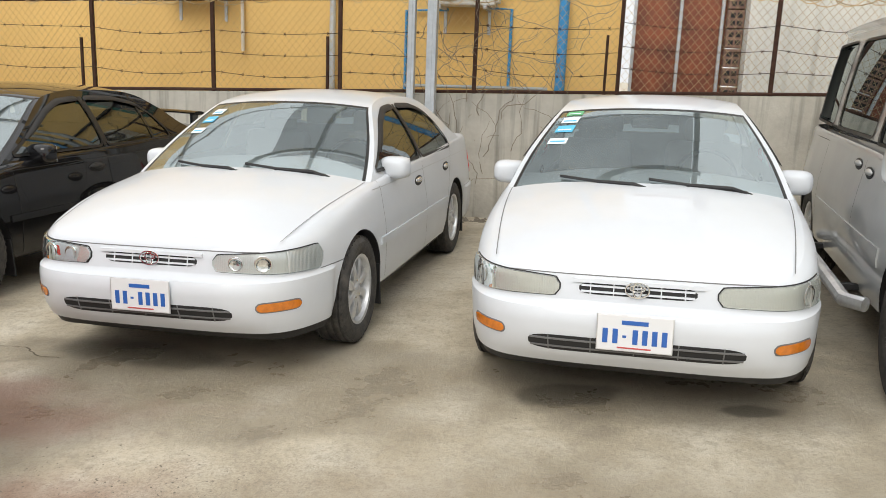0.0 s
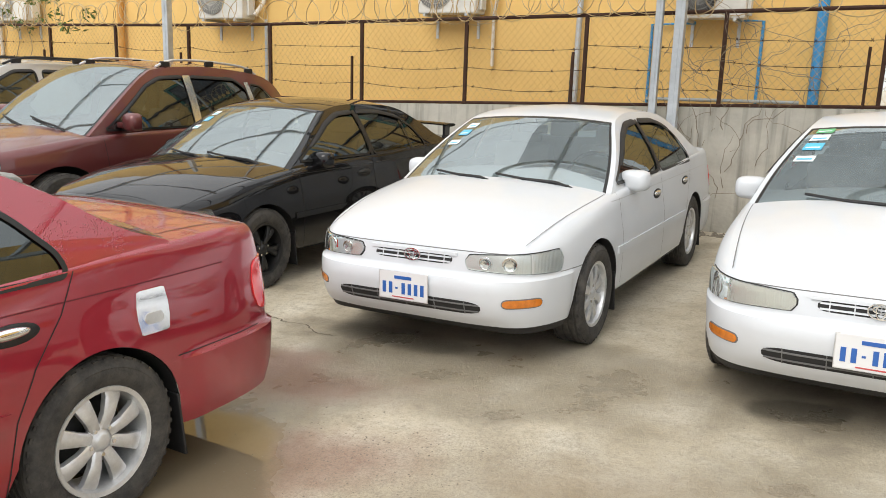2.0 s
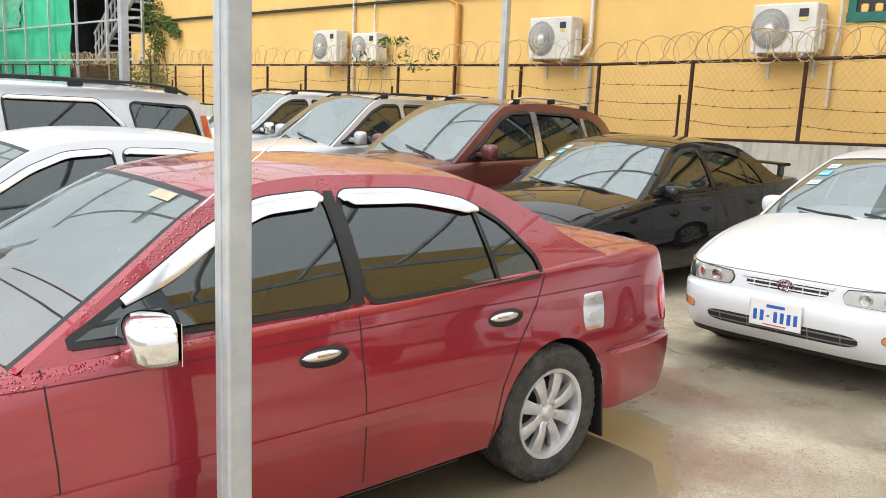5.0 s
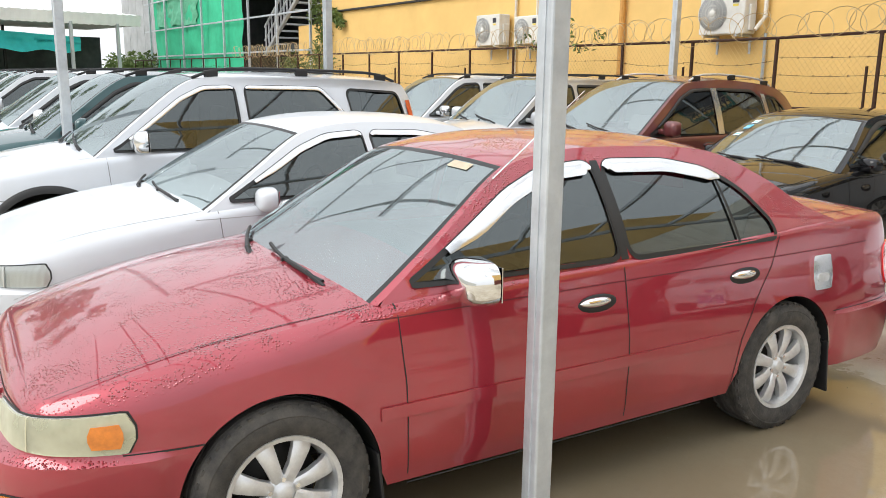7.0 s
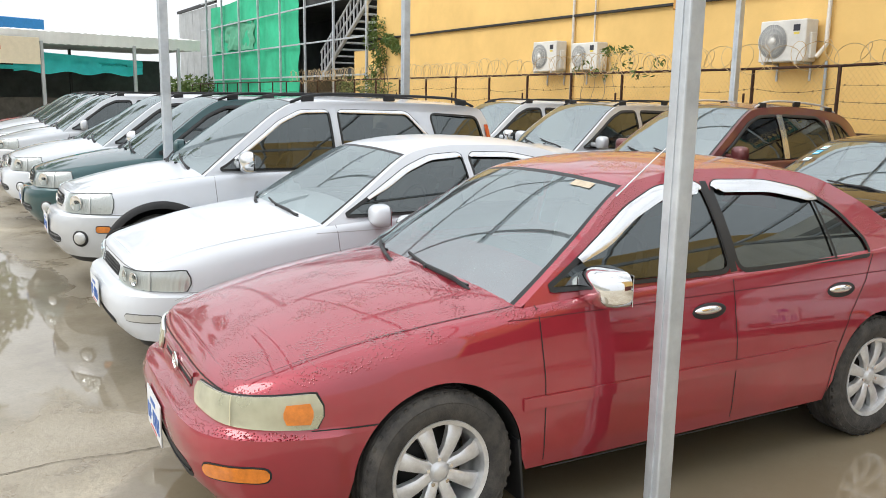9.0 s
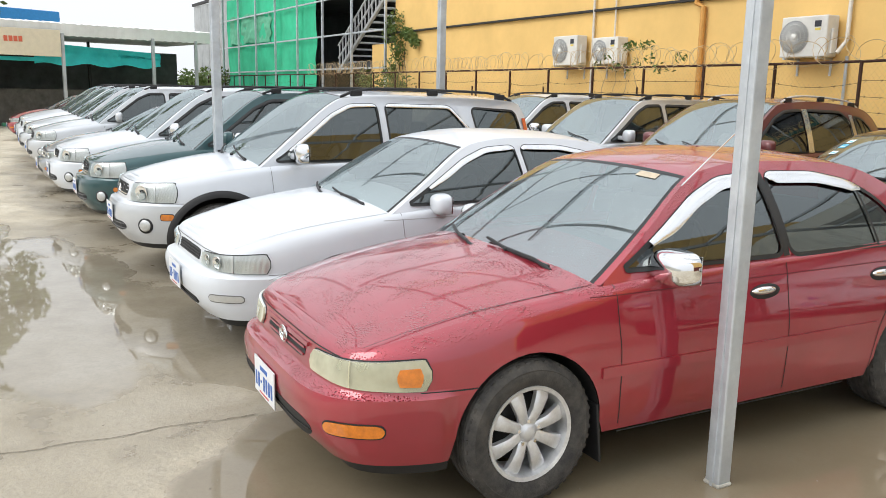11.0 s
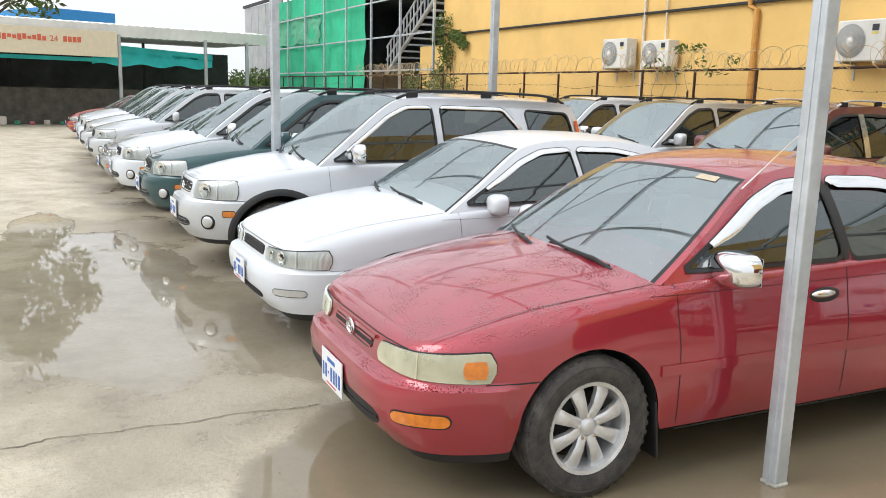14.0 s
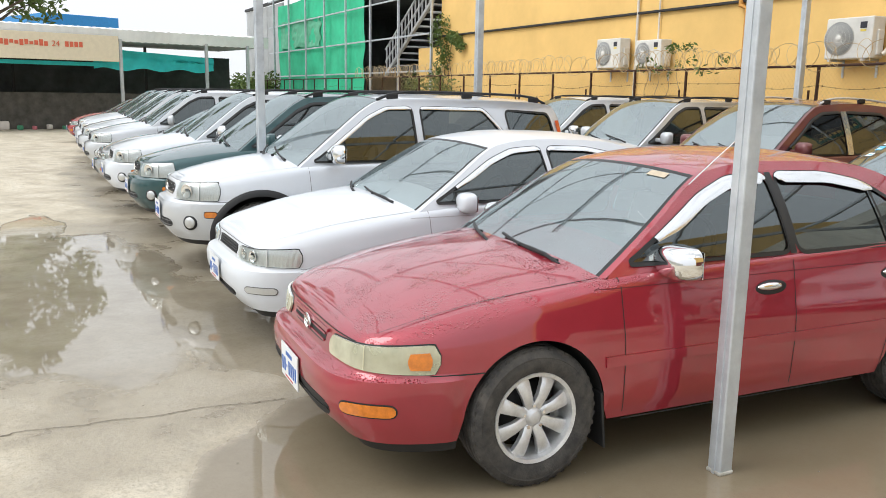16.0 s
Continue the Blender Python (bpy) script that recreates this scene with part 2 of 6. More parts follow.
def tube(bm, pts, r, n=8, closed=False, r2=None):
    """A round bar along a line of points."""
    pts = [Vector(p) for p in pts]
    rings = []
    for i, p in enumerate(pts):
        a = pts[i - 1] if i or closed else p
        b = pts[(i + 1) % len(pts)] if i + 1 < len(pts) or closed else p
        d = (b - a).normalized()
        u = d.orthogonal().normalized() if not rings else (lastu - d * lastu.dot(d)).normalized()
        lastu = u
        w = d.cross(u)
        rr = r if r2 is None else r + (r2 - r) * i / max(1, len(pts) - 1)
        rings.append([bm.verts.new(p + (u * math.cos(2 * math.pi * k / n) + w * math.sin(2 * math.pi * k / n)) * rr) for k in range(n)])
    for a, b in zip(rings, rings[1:] + (rings[:1] if closed else [])):
        for k in range(n):
            bm.faces.new((a[k], a[(k + 1) % n], b[(k + 1) % n], b[k]))
    if not closed:
        bm.faces.new(rings[0][::-1])
        bm.faces.new(rings[-1])
    return bm


def lathe(profile, n=48, closed=False):
    """A body of revolution about y: rows of (radius, y)."""
    v, f = [], []
    k = len(profile)
    for i in range(n):
        a = 2 * math.pi * i / n
        v += [(r * math.cos(a), y, r * math.sin(a)) for r, y in profile]
    for i in range(n):
        for j in range(k - 1 + closed):
            j2 = (j + 1) % k
            f.append((i * k + j, i * k + j2, (i + 1) % n * k + j2, (i + 1) % n * k + j))
    return v, f


def round_poly(pts, r, seg=4):
    out = []
    for i, p in enumerate(pts):
        a, b, c = Vector(pts[i - 1]), Vector(p), Vector(pts[(i + 1) % len(pts)])
        d = min(r, (a - b).length * 0.45, (c - b).length * 0.45)
        s, e = b + (a - b).normalized() * d, b + (c - b).normalized() * d
        for k in range(seg + 1):
            t = k / seg
            out.append(tuple(s * (1 - t) ** 2 + b * 2 * t * (1 - t) + e * t * t))
    return out


def densify(pts, step):
    out = []
    for i, p in enumerate(pts):
        q = pts[(i + 1) % len(pts)]
        n = max(1, int(math.dist(p, q) / step))
        out += [(p[0] + (q[0] - p[0]) * k / n, p[1] + (q[1] - p[1]) * k / n) for k in range(n)]
    return out


def grow(pts, d):
    """A closed outline moved outwards by d."""
    area = sum(a[0] * b[1] - b[0] * a[1] for a, b in zip(pts, pts[1:] + pts[:1]))
    s = 1 if area > 0 else -1
    out = []
    for i, p in enumerate(pts):
        a, c = Vector(pts[i - 1]), Vector(pts[(i + 1) % len(pts)])
        t = (c - a).normalized()
        out.append((p[0] + s * t.y * d, p[1] - s * t.x * d))
    return out


def smooth_tab(rows, width=0.07):
    """A table read with its corners rounded off."""
    xs, ys = [r[0] for r in rows], [r[1] for r in rows]
    g = np.linspace(xs[0] - 0.5, xs[-1] + 0.5, 700)
    v = np.interp(g, xs, ys)
    kx = np.arange(-40, 41) * (g[1] - g[0])
    w = np.exp(-0.5 * (kx / width) ** 2)
    pad = np.concatenate([[v[0]] * 40, v, [v[-1]] * 40])
    v = np.convolve(pad, w / w.sum(), "valid")
    return lambda x: float(np.interp(x, g, v))


def tab(rows):
    xs, ys = [r[0] for r in rows], [r[1] for r in rows]
    return lambda v: float(np.interp(v, xs, ys))


def spline(pts, per=8):
    out = []
    for i in range(len(pts) - 1):
        p = [Vector(pts[max(0, min(len(pts) - 1, j))]) for j in (i - 1, i, i + 1, i + 2)]
        for k in range(per):
            t = k / per
            out.append((i + t, tuple(0.5 * ((2 * p[1]) + (p[2] - p[0]) * t + (2 * p[0] - 5 * p[1] + 4 * p[2] - p[3]) * t * t + (3 * p[1] - p[0] - 3 * p[2] + p[3]) * t ** 3))))
    out.append((len(pts) - 1, tuple(pts[-1])))
    return out


# ---- cars: x forward, y to the car's left, origin on the ground between the axles ----
class Shell:
    """The skin of a car below its windows: waterlines round a plan outline, and a crowned top."""

    def __init__(self, k):
        self.k = k
        th = np.linspace(0, math.pi, 6001)
        c, s = np.cos(th), np.sin(th)
        n = np.where(c > 0, k["nf"], k["nr"])
        L = np.where(c > 0, k["xf"], -k["xr"])
        x = np.sign(c) * L * np.abs(c) ** (2 / n)
        y = k["hw"] * np.abs(s) ** (2 / n)
        self.x, self.y = x, y
        self.q = np.concatenate([[0], np.cumsum(np.hypot(np.diff(x), np.diff(y)))])
        self.total = float(self.q[-1])
        self.side, self.front, self.rear = tab(k["side"]), tab(k["front"]), tab(k["rear"])
        self.sh, self.crown, self.rnd = smooth_tab(k["shoulder"]), smooth_tab(k["crown"]), smooth_tab(k["round"])

    def plan(self, q):
        q = abs(q)
        x, y = float(np.interp(q, self.q, self.x)), float(np.interp(q, self.q, self.y))
        n, L = (self.k["nf"], self.k["xf"]) if x > 0 else (self.k["nr"], -self.k["xr"])
        nx = math.copysign(abs(x / L) ** (n - 1) / L, x)
        ny = (y / self.k["hw"]) ** (n - 1) / self.k["hw"]
        h = math.hypot(nx, ny)
        return x, y, nx / h, ny / h

    def at_x(self, x):
        return float(np.interp(-x, -self.x, self.q))

    def top_z(self, q):
        x, y, nx, ny = self.plan(q)
        return self.sh(x) + (self.k.get("nose", 0.03) * nx * nx * (1 - (y / self.k["hw"]) ** 2.4) if nx > 0 else 0.0)

    def point(self, q, z, off=0.0):
        x, y, nx, ny = self.plan(q)
        zs, r = self.top_z(q), self.rnd(x)
        d = ny * ny * self.side(z) + (nx * nx) * (self.front(z) if nx > 0 else self.rear(z)) - off
        k = self.k
        if k.get("bulge") and z < k["zbump"] - 0.012:
            # bumpers stand proud of the wings
            d -= k["bulge"] * ny * ny * min(1.0, max(0.0, (abs(x - (k["axles"][0] + k["axles"][1]) / 2) - k["axles"][0] - k["arch"] - 0.01) / 0.05))
        if z > zs - r:
            # the edge rolls over and meets the slope of the top panel
            d += r * (1 - math.sqrt(max(0, 1 - (0.92 * (z - zs + r) / r) ** 2)))
        return Vector((x - nx * d, math.copysign(y - ny * d, q) if q else y - ny * d, z))

    def bottom(self, q):
        k = self.k
        x = self.plan(q)[0]
        z = k["sill"]
        for xw in k["axles"]:
            dx = abs(x - xw)
            if dx < k["arch"]:
                z = max(z, k["hub"] + math.sqrt(k["arch"] ** 2 - dx * dx))
        return z

    def samples(self):
        k = self.k
        qs = set(np.linspace(0, self.total, 100).tolist()) | set(np.linspace(0, 1.1, 34).tolist()) | set((self.total - np.linspace(0, 1.0, 24)).tolist())
        for xw in k["axles"]:
            for a in np.linspace(0, math.pi, 29):
                qs.add(self.at_x(xw + k["arch"] * math.cos(a) * 0.99999))
        qs = sorted(qs)
        return [a for a, b in zip(qs, qs[1:] + [99]) if b - a > 0.004]

    def top(self, x, y, up=0.0):
        q = self.at_x(x)
        b = self.point(q, self.sh(x))
        t = min(1.0, abs(y) / max(1e-3, b.y))
        return Vector((x, y, self.sh(x) + self.crown(x) * (1 - t ** 2.4) + up))


def patch(name, sh, qa, qb, lo, hi, off, material, parent, nq=14, nz=5, label="", back=-0.02, side=1, soft=0):
    """A piece that lies on the skin from qa to qb, between the heights lo and hi, with thickness; soft rounds its ends."""
    lo = lo if callable(lo) else (lambda q, v=lo: v)
    hi = hi if callable(hi) else (lambda q, v=hi: v)
    if soft:
        lo0, hi0 = lo, hi

        def ease(q):
            t = abs(2 * (q - qa) / (qb - qa) - 1)
            return max(0.04, 1 - min(1.0, t) ** soft) ** (1 / 2.6)

        lo, hi = (lambda q: (lo0(q) + hi0(q)) / 2 - (hi0(q) - lo0(q)) / 2 * ease(q)), (lambda q: (lo0(q) + hi0(q)) / 2 + (hi0(q) - lo0(q)) / 2 * ease(q))
    v, f = [], []
    idx = {}
    for i in range(nq + 1):
        q = qa + (qb - qa) * i / nq
        for j in range(nz + 1):
            z = lo(q) + (hi(q) - lo(q)) * j / nz
            idx[i, j] = len(v)
            p = sh.point(abs(q), z, off)
            s = side if q >= 0 else -side
            v.append((p.x, p.y * s, p.z))
    for i in range(nq):
        for j in range(nz):
            f.append((idx[i, j], idx[i + 1, j], idx[i + 1, j + 1], idx[i, j + 1]))
    ring = [(i, 0) for i in range(nq)] + [(nq, j) for j in range(nz)] + [(i, nz) for i in range(nq, 0, -1)] + [(0, j) for j in range(nz, 0, -1)]
    n0 = len(v)
    for i, j in ring:
        q = qa + (qb - qa) * i / nq
        z = lo(q) + (hi(q) - lo(q)) * j / nz
        p = sh.point(abs(q), z, back)
        s = side if q >= 0 else -side
        v.append((p.x, p.y * s, p.z))
    m = len(ring)
    for a in range(m):
        b = (a + 1) % m
        f.append((idx[ring[a]], n0 + a, n0 + b, idx[ring[b]]))
    ob = mesh_part(name, v, f, material, parent, True, label)
    ob.data.set_sharp_from_angle(angle=radians(40))
    return ob


def seam(name, pts, w, material, parent, normal=None):
    """A thin dark gap along points on a skin: (point, normal) rows."""
    v, f = [], []
    for i, (p, n) in enumerate(pts):
        a = pts[max(0, i - 1)][0]
        b = pts[min(len(pts) - 1, i + 1)][0]
        d = (b - a).cross(n)
        if d.length < 1e-6:
            d = Vector((0, 0, 1))
        d = d.normalized() * w / 2
        v += [p + d + n * 0.0012, p - d + n * 0.0012]
    for i in range(len(pts) - 1):
        f.append((2 * i, 2 * i + 1, 2 * i + 3, 2 * i + 2))
    return mesh_part(name, v, f, material, parent, True)


def side_line(sh, pts, s, n=10):
    rows = []
    for (x0, z0), (x1, z1) in zip(pts, pts[1:]):
        for k in range(n):
            t = k / n
            x, z = x0 + (x1 - x0) * t, z0 + (z1 - z0) * t
            p = sh.point(sh.at_x(x), z)
            rows.append((Vector((p.x, p.y * s, p.z)), Vector((0, s, 0.1)).normalized()))
    return rows


def wheel(parent, x, y, side, r, width, rim_r, rim_mat, spokes, name="wheel", turn=0.0):
    w = new(name)
    w.parent = parent
    w.matrix_basis = pose(x, y, r, 0, turn, 0 if side > 0 else 180)
    h = width / 2
    prof = [(rim_r, -h + 0.01), (rim_r + 0.015, -h), (r - 0.045, -h - 0.012), (r - 0.012, -h + 0.004)]
    # tread with four grooves
    g = [(-0.36, 0), (-0.34, 1), (-0.28, 1), (-0.26, 0), (-0.11, 0), (-0.09, 1), (-0.04, 1), (-0.02, 0), (0.1, 0), (0.12, 1), (0.17, 1), (0.19, 0), (0.32, 0), (0.34, 1), (0.38, 1), (0.4, 0)]
    prof += [(r - (0.009 if d else 0), a * width) for a, d in g]
    prof += [(r - 0.012, h - 0.004), (r - 0.03, h + 0.008), (r - 0.036, h + 0.0105), (r - 0.04, h + 0.009), (r - 0.055, h + 0.012), (rim_r + 0.028, h + 0.006), (rim_r + 0.022, h + 0.003), (rim_r + 0.012, h), (rim_r, h - 0.01)]
    v, f = lathe(prof, 64)
    t = mesh_part("tyre", v, f, M_TYRE, w)
    t.data.set_sharp_from_angle(angle=radians(30))
    # tread blocks on both shoulders
    bm = bmesh.new()
    for i in range(44):
        for sgn in (1, -1):
            a = 2 * math.pi * i / 44
            box(bm, (0, sgn * (h - 0.012), r - 0.0115), (0.018, 0.014, 0.016), 0, Matrix.Rotation(a, 4, "Y"))
    tagged(part("tread", bm, M_TYRE, w), kind="stuff")
    # the rim: barrel and lip, then spokes
    v, f = lathe([(rim_r, -h + 0.01), (rim_r - 0.02, -h + 0.03), (rim_r - 0.03, 0.02), (rim_r - 0.018, h - 0.03), (rim_r - 0.012, h - 0.006), (rim_r + 0.004, h - 0.001), (rim_r + 0.008, h - 0.012), (rim_r, h - 0.02)], 48)
    rim = mesh_part("rim", v, f, rim_mat, w)
    rim.data.set_sharp_from_angle(angle=radians(40))
    v, f = lathe([(0.0, -0.02), (rim_r * 0.74, -0.02), (rim_r * 0.74, -0.03), (0, -0.03)], 24)
    mesh_part("brake_disc", v, f, M_TRIM, w)
    bm = bmesh.new()
    n, pair = spokes
    d = h - 0.022
    for i in range(n):
        for off in ((-pair, pair) if pair else (0,)):
            a = 2 * math.pi * i / n
            rows = []
            for rr, ww, dd, tt in ((0.04, 0.034, d - 0.004, 0), (rim_r * 0.5, 0.031, d + 0.008, 0.5), (rim_r * 0.8, 0.034, d + 0.004, 0.9), (rim_r - 0.008, 0.038, d - 0.012, 1)):
                ang = a + off * tt
                ww = ww * (1.0 if pair else 1.5 if n > 6 else 2.0) * (0.8 + 0.45 * tt)
                ca, sa = math.cos(ang), math.sin(ang)
                row = []
                for e, dep in ((-0.5, dd - 0.03), (-0.5, dd - 0.006), (-0.3, dd), (0.3, dd), (0.5, dd - 0.006), (0.5, dd - 0.03)):
                    row.append(bm.verts.new((rr * ca - e * ww * sa, dep, rr * sa + e * ww * ca)))
                rows.append(row)
            for p, q2 in zip(rows, rows[1:]):
                for j in range(5):
                    bm.faces.new((p[j], p[j + 1], q2[j + 1], q2[j]))
    part("spokes", bm, rim_mat, w, smooth=True, sharp=30)
    v, f = lathe([(0, d + 0.012), (0.022, d + 0.011), (0.03, d + 0.006), (0.036, d - 0.004), (0.06, d - 0.008), (0.062, d - 0.03)], 24)
    mesh_part("hub_cap", v, f, rim_mat, w)
    bm = bmesh.new()
    for i in range(5):
        a = 2 * math.pi * (i + 0.5) / 5
        tube(bm, [(0.05 * math.cos(a), d - 0.02, 0.05 * math.sin(a)), (0.05 * math.cos(a), d + 0.004, 0.05 * math.sin(a))], 0.008, 6)
    tagged(part("wheel_nuts", bm, M_CHROME, w), kind="stuff")
    return w


def car(name, k, col, label, m, group="", rim=None, bumper=None, visor=None, mirror=None, lens=None, detail=True, spoiler=False, rails=False, plate=True, stickers=False, category="car", seam_mat=None, tint=None, trimmed=None, flap=False, bowl=None, ribs=True):
    root = thing(name, label, category, group, m)
    sh = Shell(k)
    seam_mat = seam_mat or (M_GAPW if col in (M_WHITE, M_PEARL, M_SILVER) else M_SEAM)
    bumper = bumper or col
    mirror = mirror or col
    lens = lens or M_LENS
    qs = sh.samples()
    zb = k["zbump"]
    low = [v for v in np.linspace(k["sill"], zb - 0.02, 9)]
    fr = [0, 0.06, 0.14, 0.24, 0.36, 0.5, 0.64, 0.75, 0.84, 0.9, 0.945, 0.975, 0.992, 1.0]
    xc, xd, split = k["cowl"], k["deck"], k["axles"]

    def column(q):
        b = sh.bottom(q)
        zt = sh.top_z(q)
        zs = [max(b, z) for z in low] + [max(b, zb + (zt - zb) * t) for t in fr]
        return [sh.point(q, z) for z in zs]

    cols = [column(q) for q in qs]
    nz = len(cols[0])
    sets = {}

    def add(key, quad):
        sets.setdefault(key, []).append(quad)

    x_door = k["doors"]
    for s in (1, -1):
        for i in range(len(qs) - 1):
            xm = sh.plan((qs[i] + qs[i + 1]) / 2)[0]
            for j in range(nz - 1):
                a, b, c, d = cols[i][j], cols[i + 1][j], cols[i + 1][j + 1], cols[i][j + 1]
                quad = [Vector((p.x, p.y * s, p.z)) for p in (a, b, c, d)]
                if s < 0:
                    quad.reverse()
                zm = (a.z + c.z) / 2
                if j < 8 and xm > split[0]:
                    key = "front_bumper"
                elif j < 8 and xm < split[1]:
                    key = "rear_bumper"
                else:
                    key = "body"
                add(key, quad)
    ts = [-1 + 2 * j / 20 for j in range(21)]
    edge = [c[-1] for c in cols]
    for i in range(len(qs) - 1):
        a, b = edge[i], edge[i + 1]
        xm = (a.x + b.x) / 2
        if xd + 0.02 < xm < xc - 0.35:
            continue
        for t0, t1 in zip(ts, ts[1:]):
            quad = []
            for e, q, t in ((a, qs[i], t0), (b, qs[i + 1], t0), (b, qs[i + 1], t1), (a, qs[i], t1)):
                flatness = 1 - sh.plan(q)[2] ** 2
                quad.append(Vector((e.x, e.y * t, e.z + flatness * sh.crown(e.x) * (1 - abs(t) ** 2.4))))
            add("hood" if xm > 0 else "boot_lid", quad[::-1])
    for key, quads in sets.items():
        v = [p for qd in quads for p in qd]
        mesh_part(key, v, [(4 * i, 4 * i + 1, 4 * i + 2, 4 * i + 3) for i in range(len(quads))], bumper if "bumper" in key else col, root)
    # dark wheel wells, floor pan and lower lip
    for n, xw in enumerate(k["axles"]):
        for s in (1, -1):
            v, f = [], []
            for i in range(25):
                a = math.pi * i / 24
                x, z = xw + (k["arch"] - 0.002) * math.cos(a), k["hub"] + (k["arch"] - 0.002) * math.sin(a)
                p = sh.point(sh.at_x(x), max(z, k["sill"]))
                v += [(x, s * (p.y - 0.004), z), (x, s * (p.y - 0.35), z)]
            f = [(2 * i, 2 * i + 1, 2 * i + 3, 2 * i + 2) for i in range(24)]
            v += [(xw, s * 0.42, k["hub"])]
            f += [(2 * i + 1, 50, 2 * i + 3) for i in range(24)]
            mesh_part("wheel_well", v, f, M_TRIM, root)
    part("floor_pan", boxed(((k["xf"] + k["xr"]) / 2, 0, k["sill"] + 0.04), ((k["xf"] - k["xr"]) * 0.86, k["hw"] * 1.2, 0.06), 0.02), M_TRIM, root)
    part("sill_panel", boxed((0, 0, k["sill"] + 0.05), (k["axles"][0] * 2 - 2 * k["arch"], k["hw"] * 1.86, 0.06), 0.01), M_TRIM, root)
    qb0 = sh.at_x(k["axles"][0] + k["arch"]) - 0.02
    patch("front_lip", sh, -qb0, qb0, k["sill"] - 0.045, k["sill"] + 0.012, -0.012, M_TRIM, root, 40, 2, back=-0.06)

    # ---- greenhouse ----
    g = spline(k["gh"], 8)
    i_rear, i_front = k["gh_rear"], k["gh_front"]
    lean, zbelt, gh_h = k["lean"], sh.sh, k["gh_h"]

    def yg(x, z, off=0.0):
        yb = sh.point(sh.at_x(x), sh.sh(x)).y + 0.004
        t = (z - sh.sh(x)) / gh_h
        return yb - lean * (0.62 * t + 0.38 * t * abs(t)) - k.get("taper", 0.02) * (x + 0.2) ** 2 * max(0, t) + off

    bow, crown = tab(k["bow"]), tab(k["ghcrown"])
    tt = [-1, -0.96, -0.935] + [-0.91 + 1.82 * j / 14 for j in range(15)] + [0.935, 0.96, 1]
    rows = []
    for u, (x, z) in g:
        y = yg(x, z)
        rows.append((u, [Vector((x + bow(u) * (1 - t * t), y * t, z + crown(u) * (1 - abs(t) ** 2.2))) for t in tt]))
    sets = {}
    last = len(k["gh"]) - 1
    for i in range(len(rows) - 1):
        u = (rows[i][0] + rows[i + 1][0]) / 2
        for j in range(len(tt) - 1):
            tm = abs(tt[j] + tt[j + 1]) / 2
            zone = "rear" if u < i_rear else "front" if u > i_front else "roof"
            key = "roof"
            if zone != "roof" and tm < 0.96:
                near = (u - i_front) if zone == "front" else (i_rear - u)
                key = ("windscreen" if zone == "front" else "rear_window") + ("_seal" if tm > 0.935 or near < 0.13 else "")
            quad = [rows[i][1][j], rows[i][1][j + 1], rows[i + 1][1][j + 1], rows[i + 1][1][j]]
            sets.setdefault(key, []).append(quad[::-1])
    for key, quads in sets.items():
        v = [p for qd in quads for p in qd]
        mt = col if key == "roof" else M_SEAL if "seal" in key else M_SHIELD if key == "windscreen" else (tint or M_TINT)
        ob = mesh_part(key, v, [(4 * i, 4 * i + 1, 4 * i + 2, 4 * i + 3) for i in range(len(quads))], mt, root)
        if key in ("windscreen", "rear_window"):
            ob.visible_shadow = False

    def screen(v, t, up=0.004):
        """A point on the windscreen: v from its base (0) to its head (1), t across."""
        u = last + (i_front - last) * v
        i = min(len(rows) - 2, int(u * 8))
        w = u * 8 - i
        (u0, r0), (u1, r1) = rows[i], rows[i + 1]
        x0, z0 = g[i][1]
        x1, z1 = g[i + 1][1]
        x, z = x0 + (x1 - x0) * w, z0 + (z1 - z0) * w
        y = yg(x, z)
        n = Vector((-(z1 - z0), 0, (x1 - x0))).normalized()
        return Vector((x + bow(u) * (1 - t * t), y * t, z + crown(u) * (1 - abs(t) ** 2.2))) + n * up

    outline = [p for _, p in g]
    belt = [(x, sh.sh(x) - 0.012) for x in np.linspace(outline[-1][0], outline[0][0], 40)]
    outer = [p for p in outline if p[1] > sh.sh(p[0]) + 0.004] + belt
    wins = [round_poly(w, r, 5) for w, r in k["windows"]]
    wins = [densify(w, 0.06) for w in wins]
    from mathutils.geometry import tessellate_polygon

    def flat(polys, s, off, name, material, parent, label=""):
        tris = tessellate_polygon([[Vector((x, z, 0)) for x, z in pl] for pl in polys])
        pts = [p for pl in polys for p in pl]
        v = [(x, s * yg(x, z, off), z) for x, z in pts]
        nm = []
        for x, z in pts:
            dx, dz = (yg(x + 0.01, z) - yg(x - 0.01, z)) / 0.02, (yg(x, z + 0.01) - yg(x, z - 0.01)) / 0.02
            nm.append(Vector((-dx, s, -dz)).normalized())
        fs = []
        for t in tris:
            a, b, c = (Vector(v[i]) for i in t)
            fs.append(t if (b - a).cross(c - a).y * s > 0 else t[::-1])
        return mesh_part(name, v, fs, material, parent, True, label, nm)

    for s in (1, -1):
        flat([outer] + wins, s, 0.0, "side_frame", col, root)
        for w in wins:
            big = grow(w, 0.016)
            flat([big, grow(w, -0.004)], s, 0.003, "window_frame", M_SEAL, root)
            ob = flat([w], s, -0.006, "side_window", tint or M_TINT, root)
            ob.visible_shadow = False
        for (x0, z0, x1, z1, wd) in k["pillars"]:
            flat([densify([(x0 - wd, z0), (x0 + wd, z0), (x1 + wd, z1), (x1 - wd, z1)], 0.05)], s, 0.0045, "pillar_trim", trimmed or M_SEAL, root)
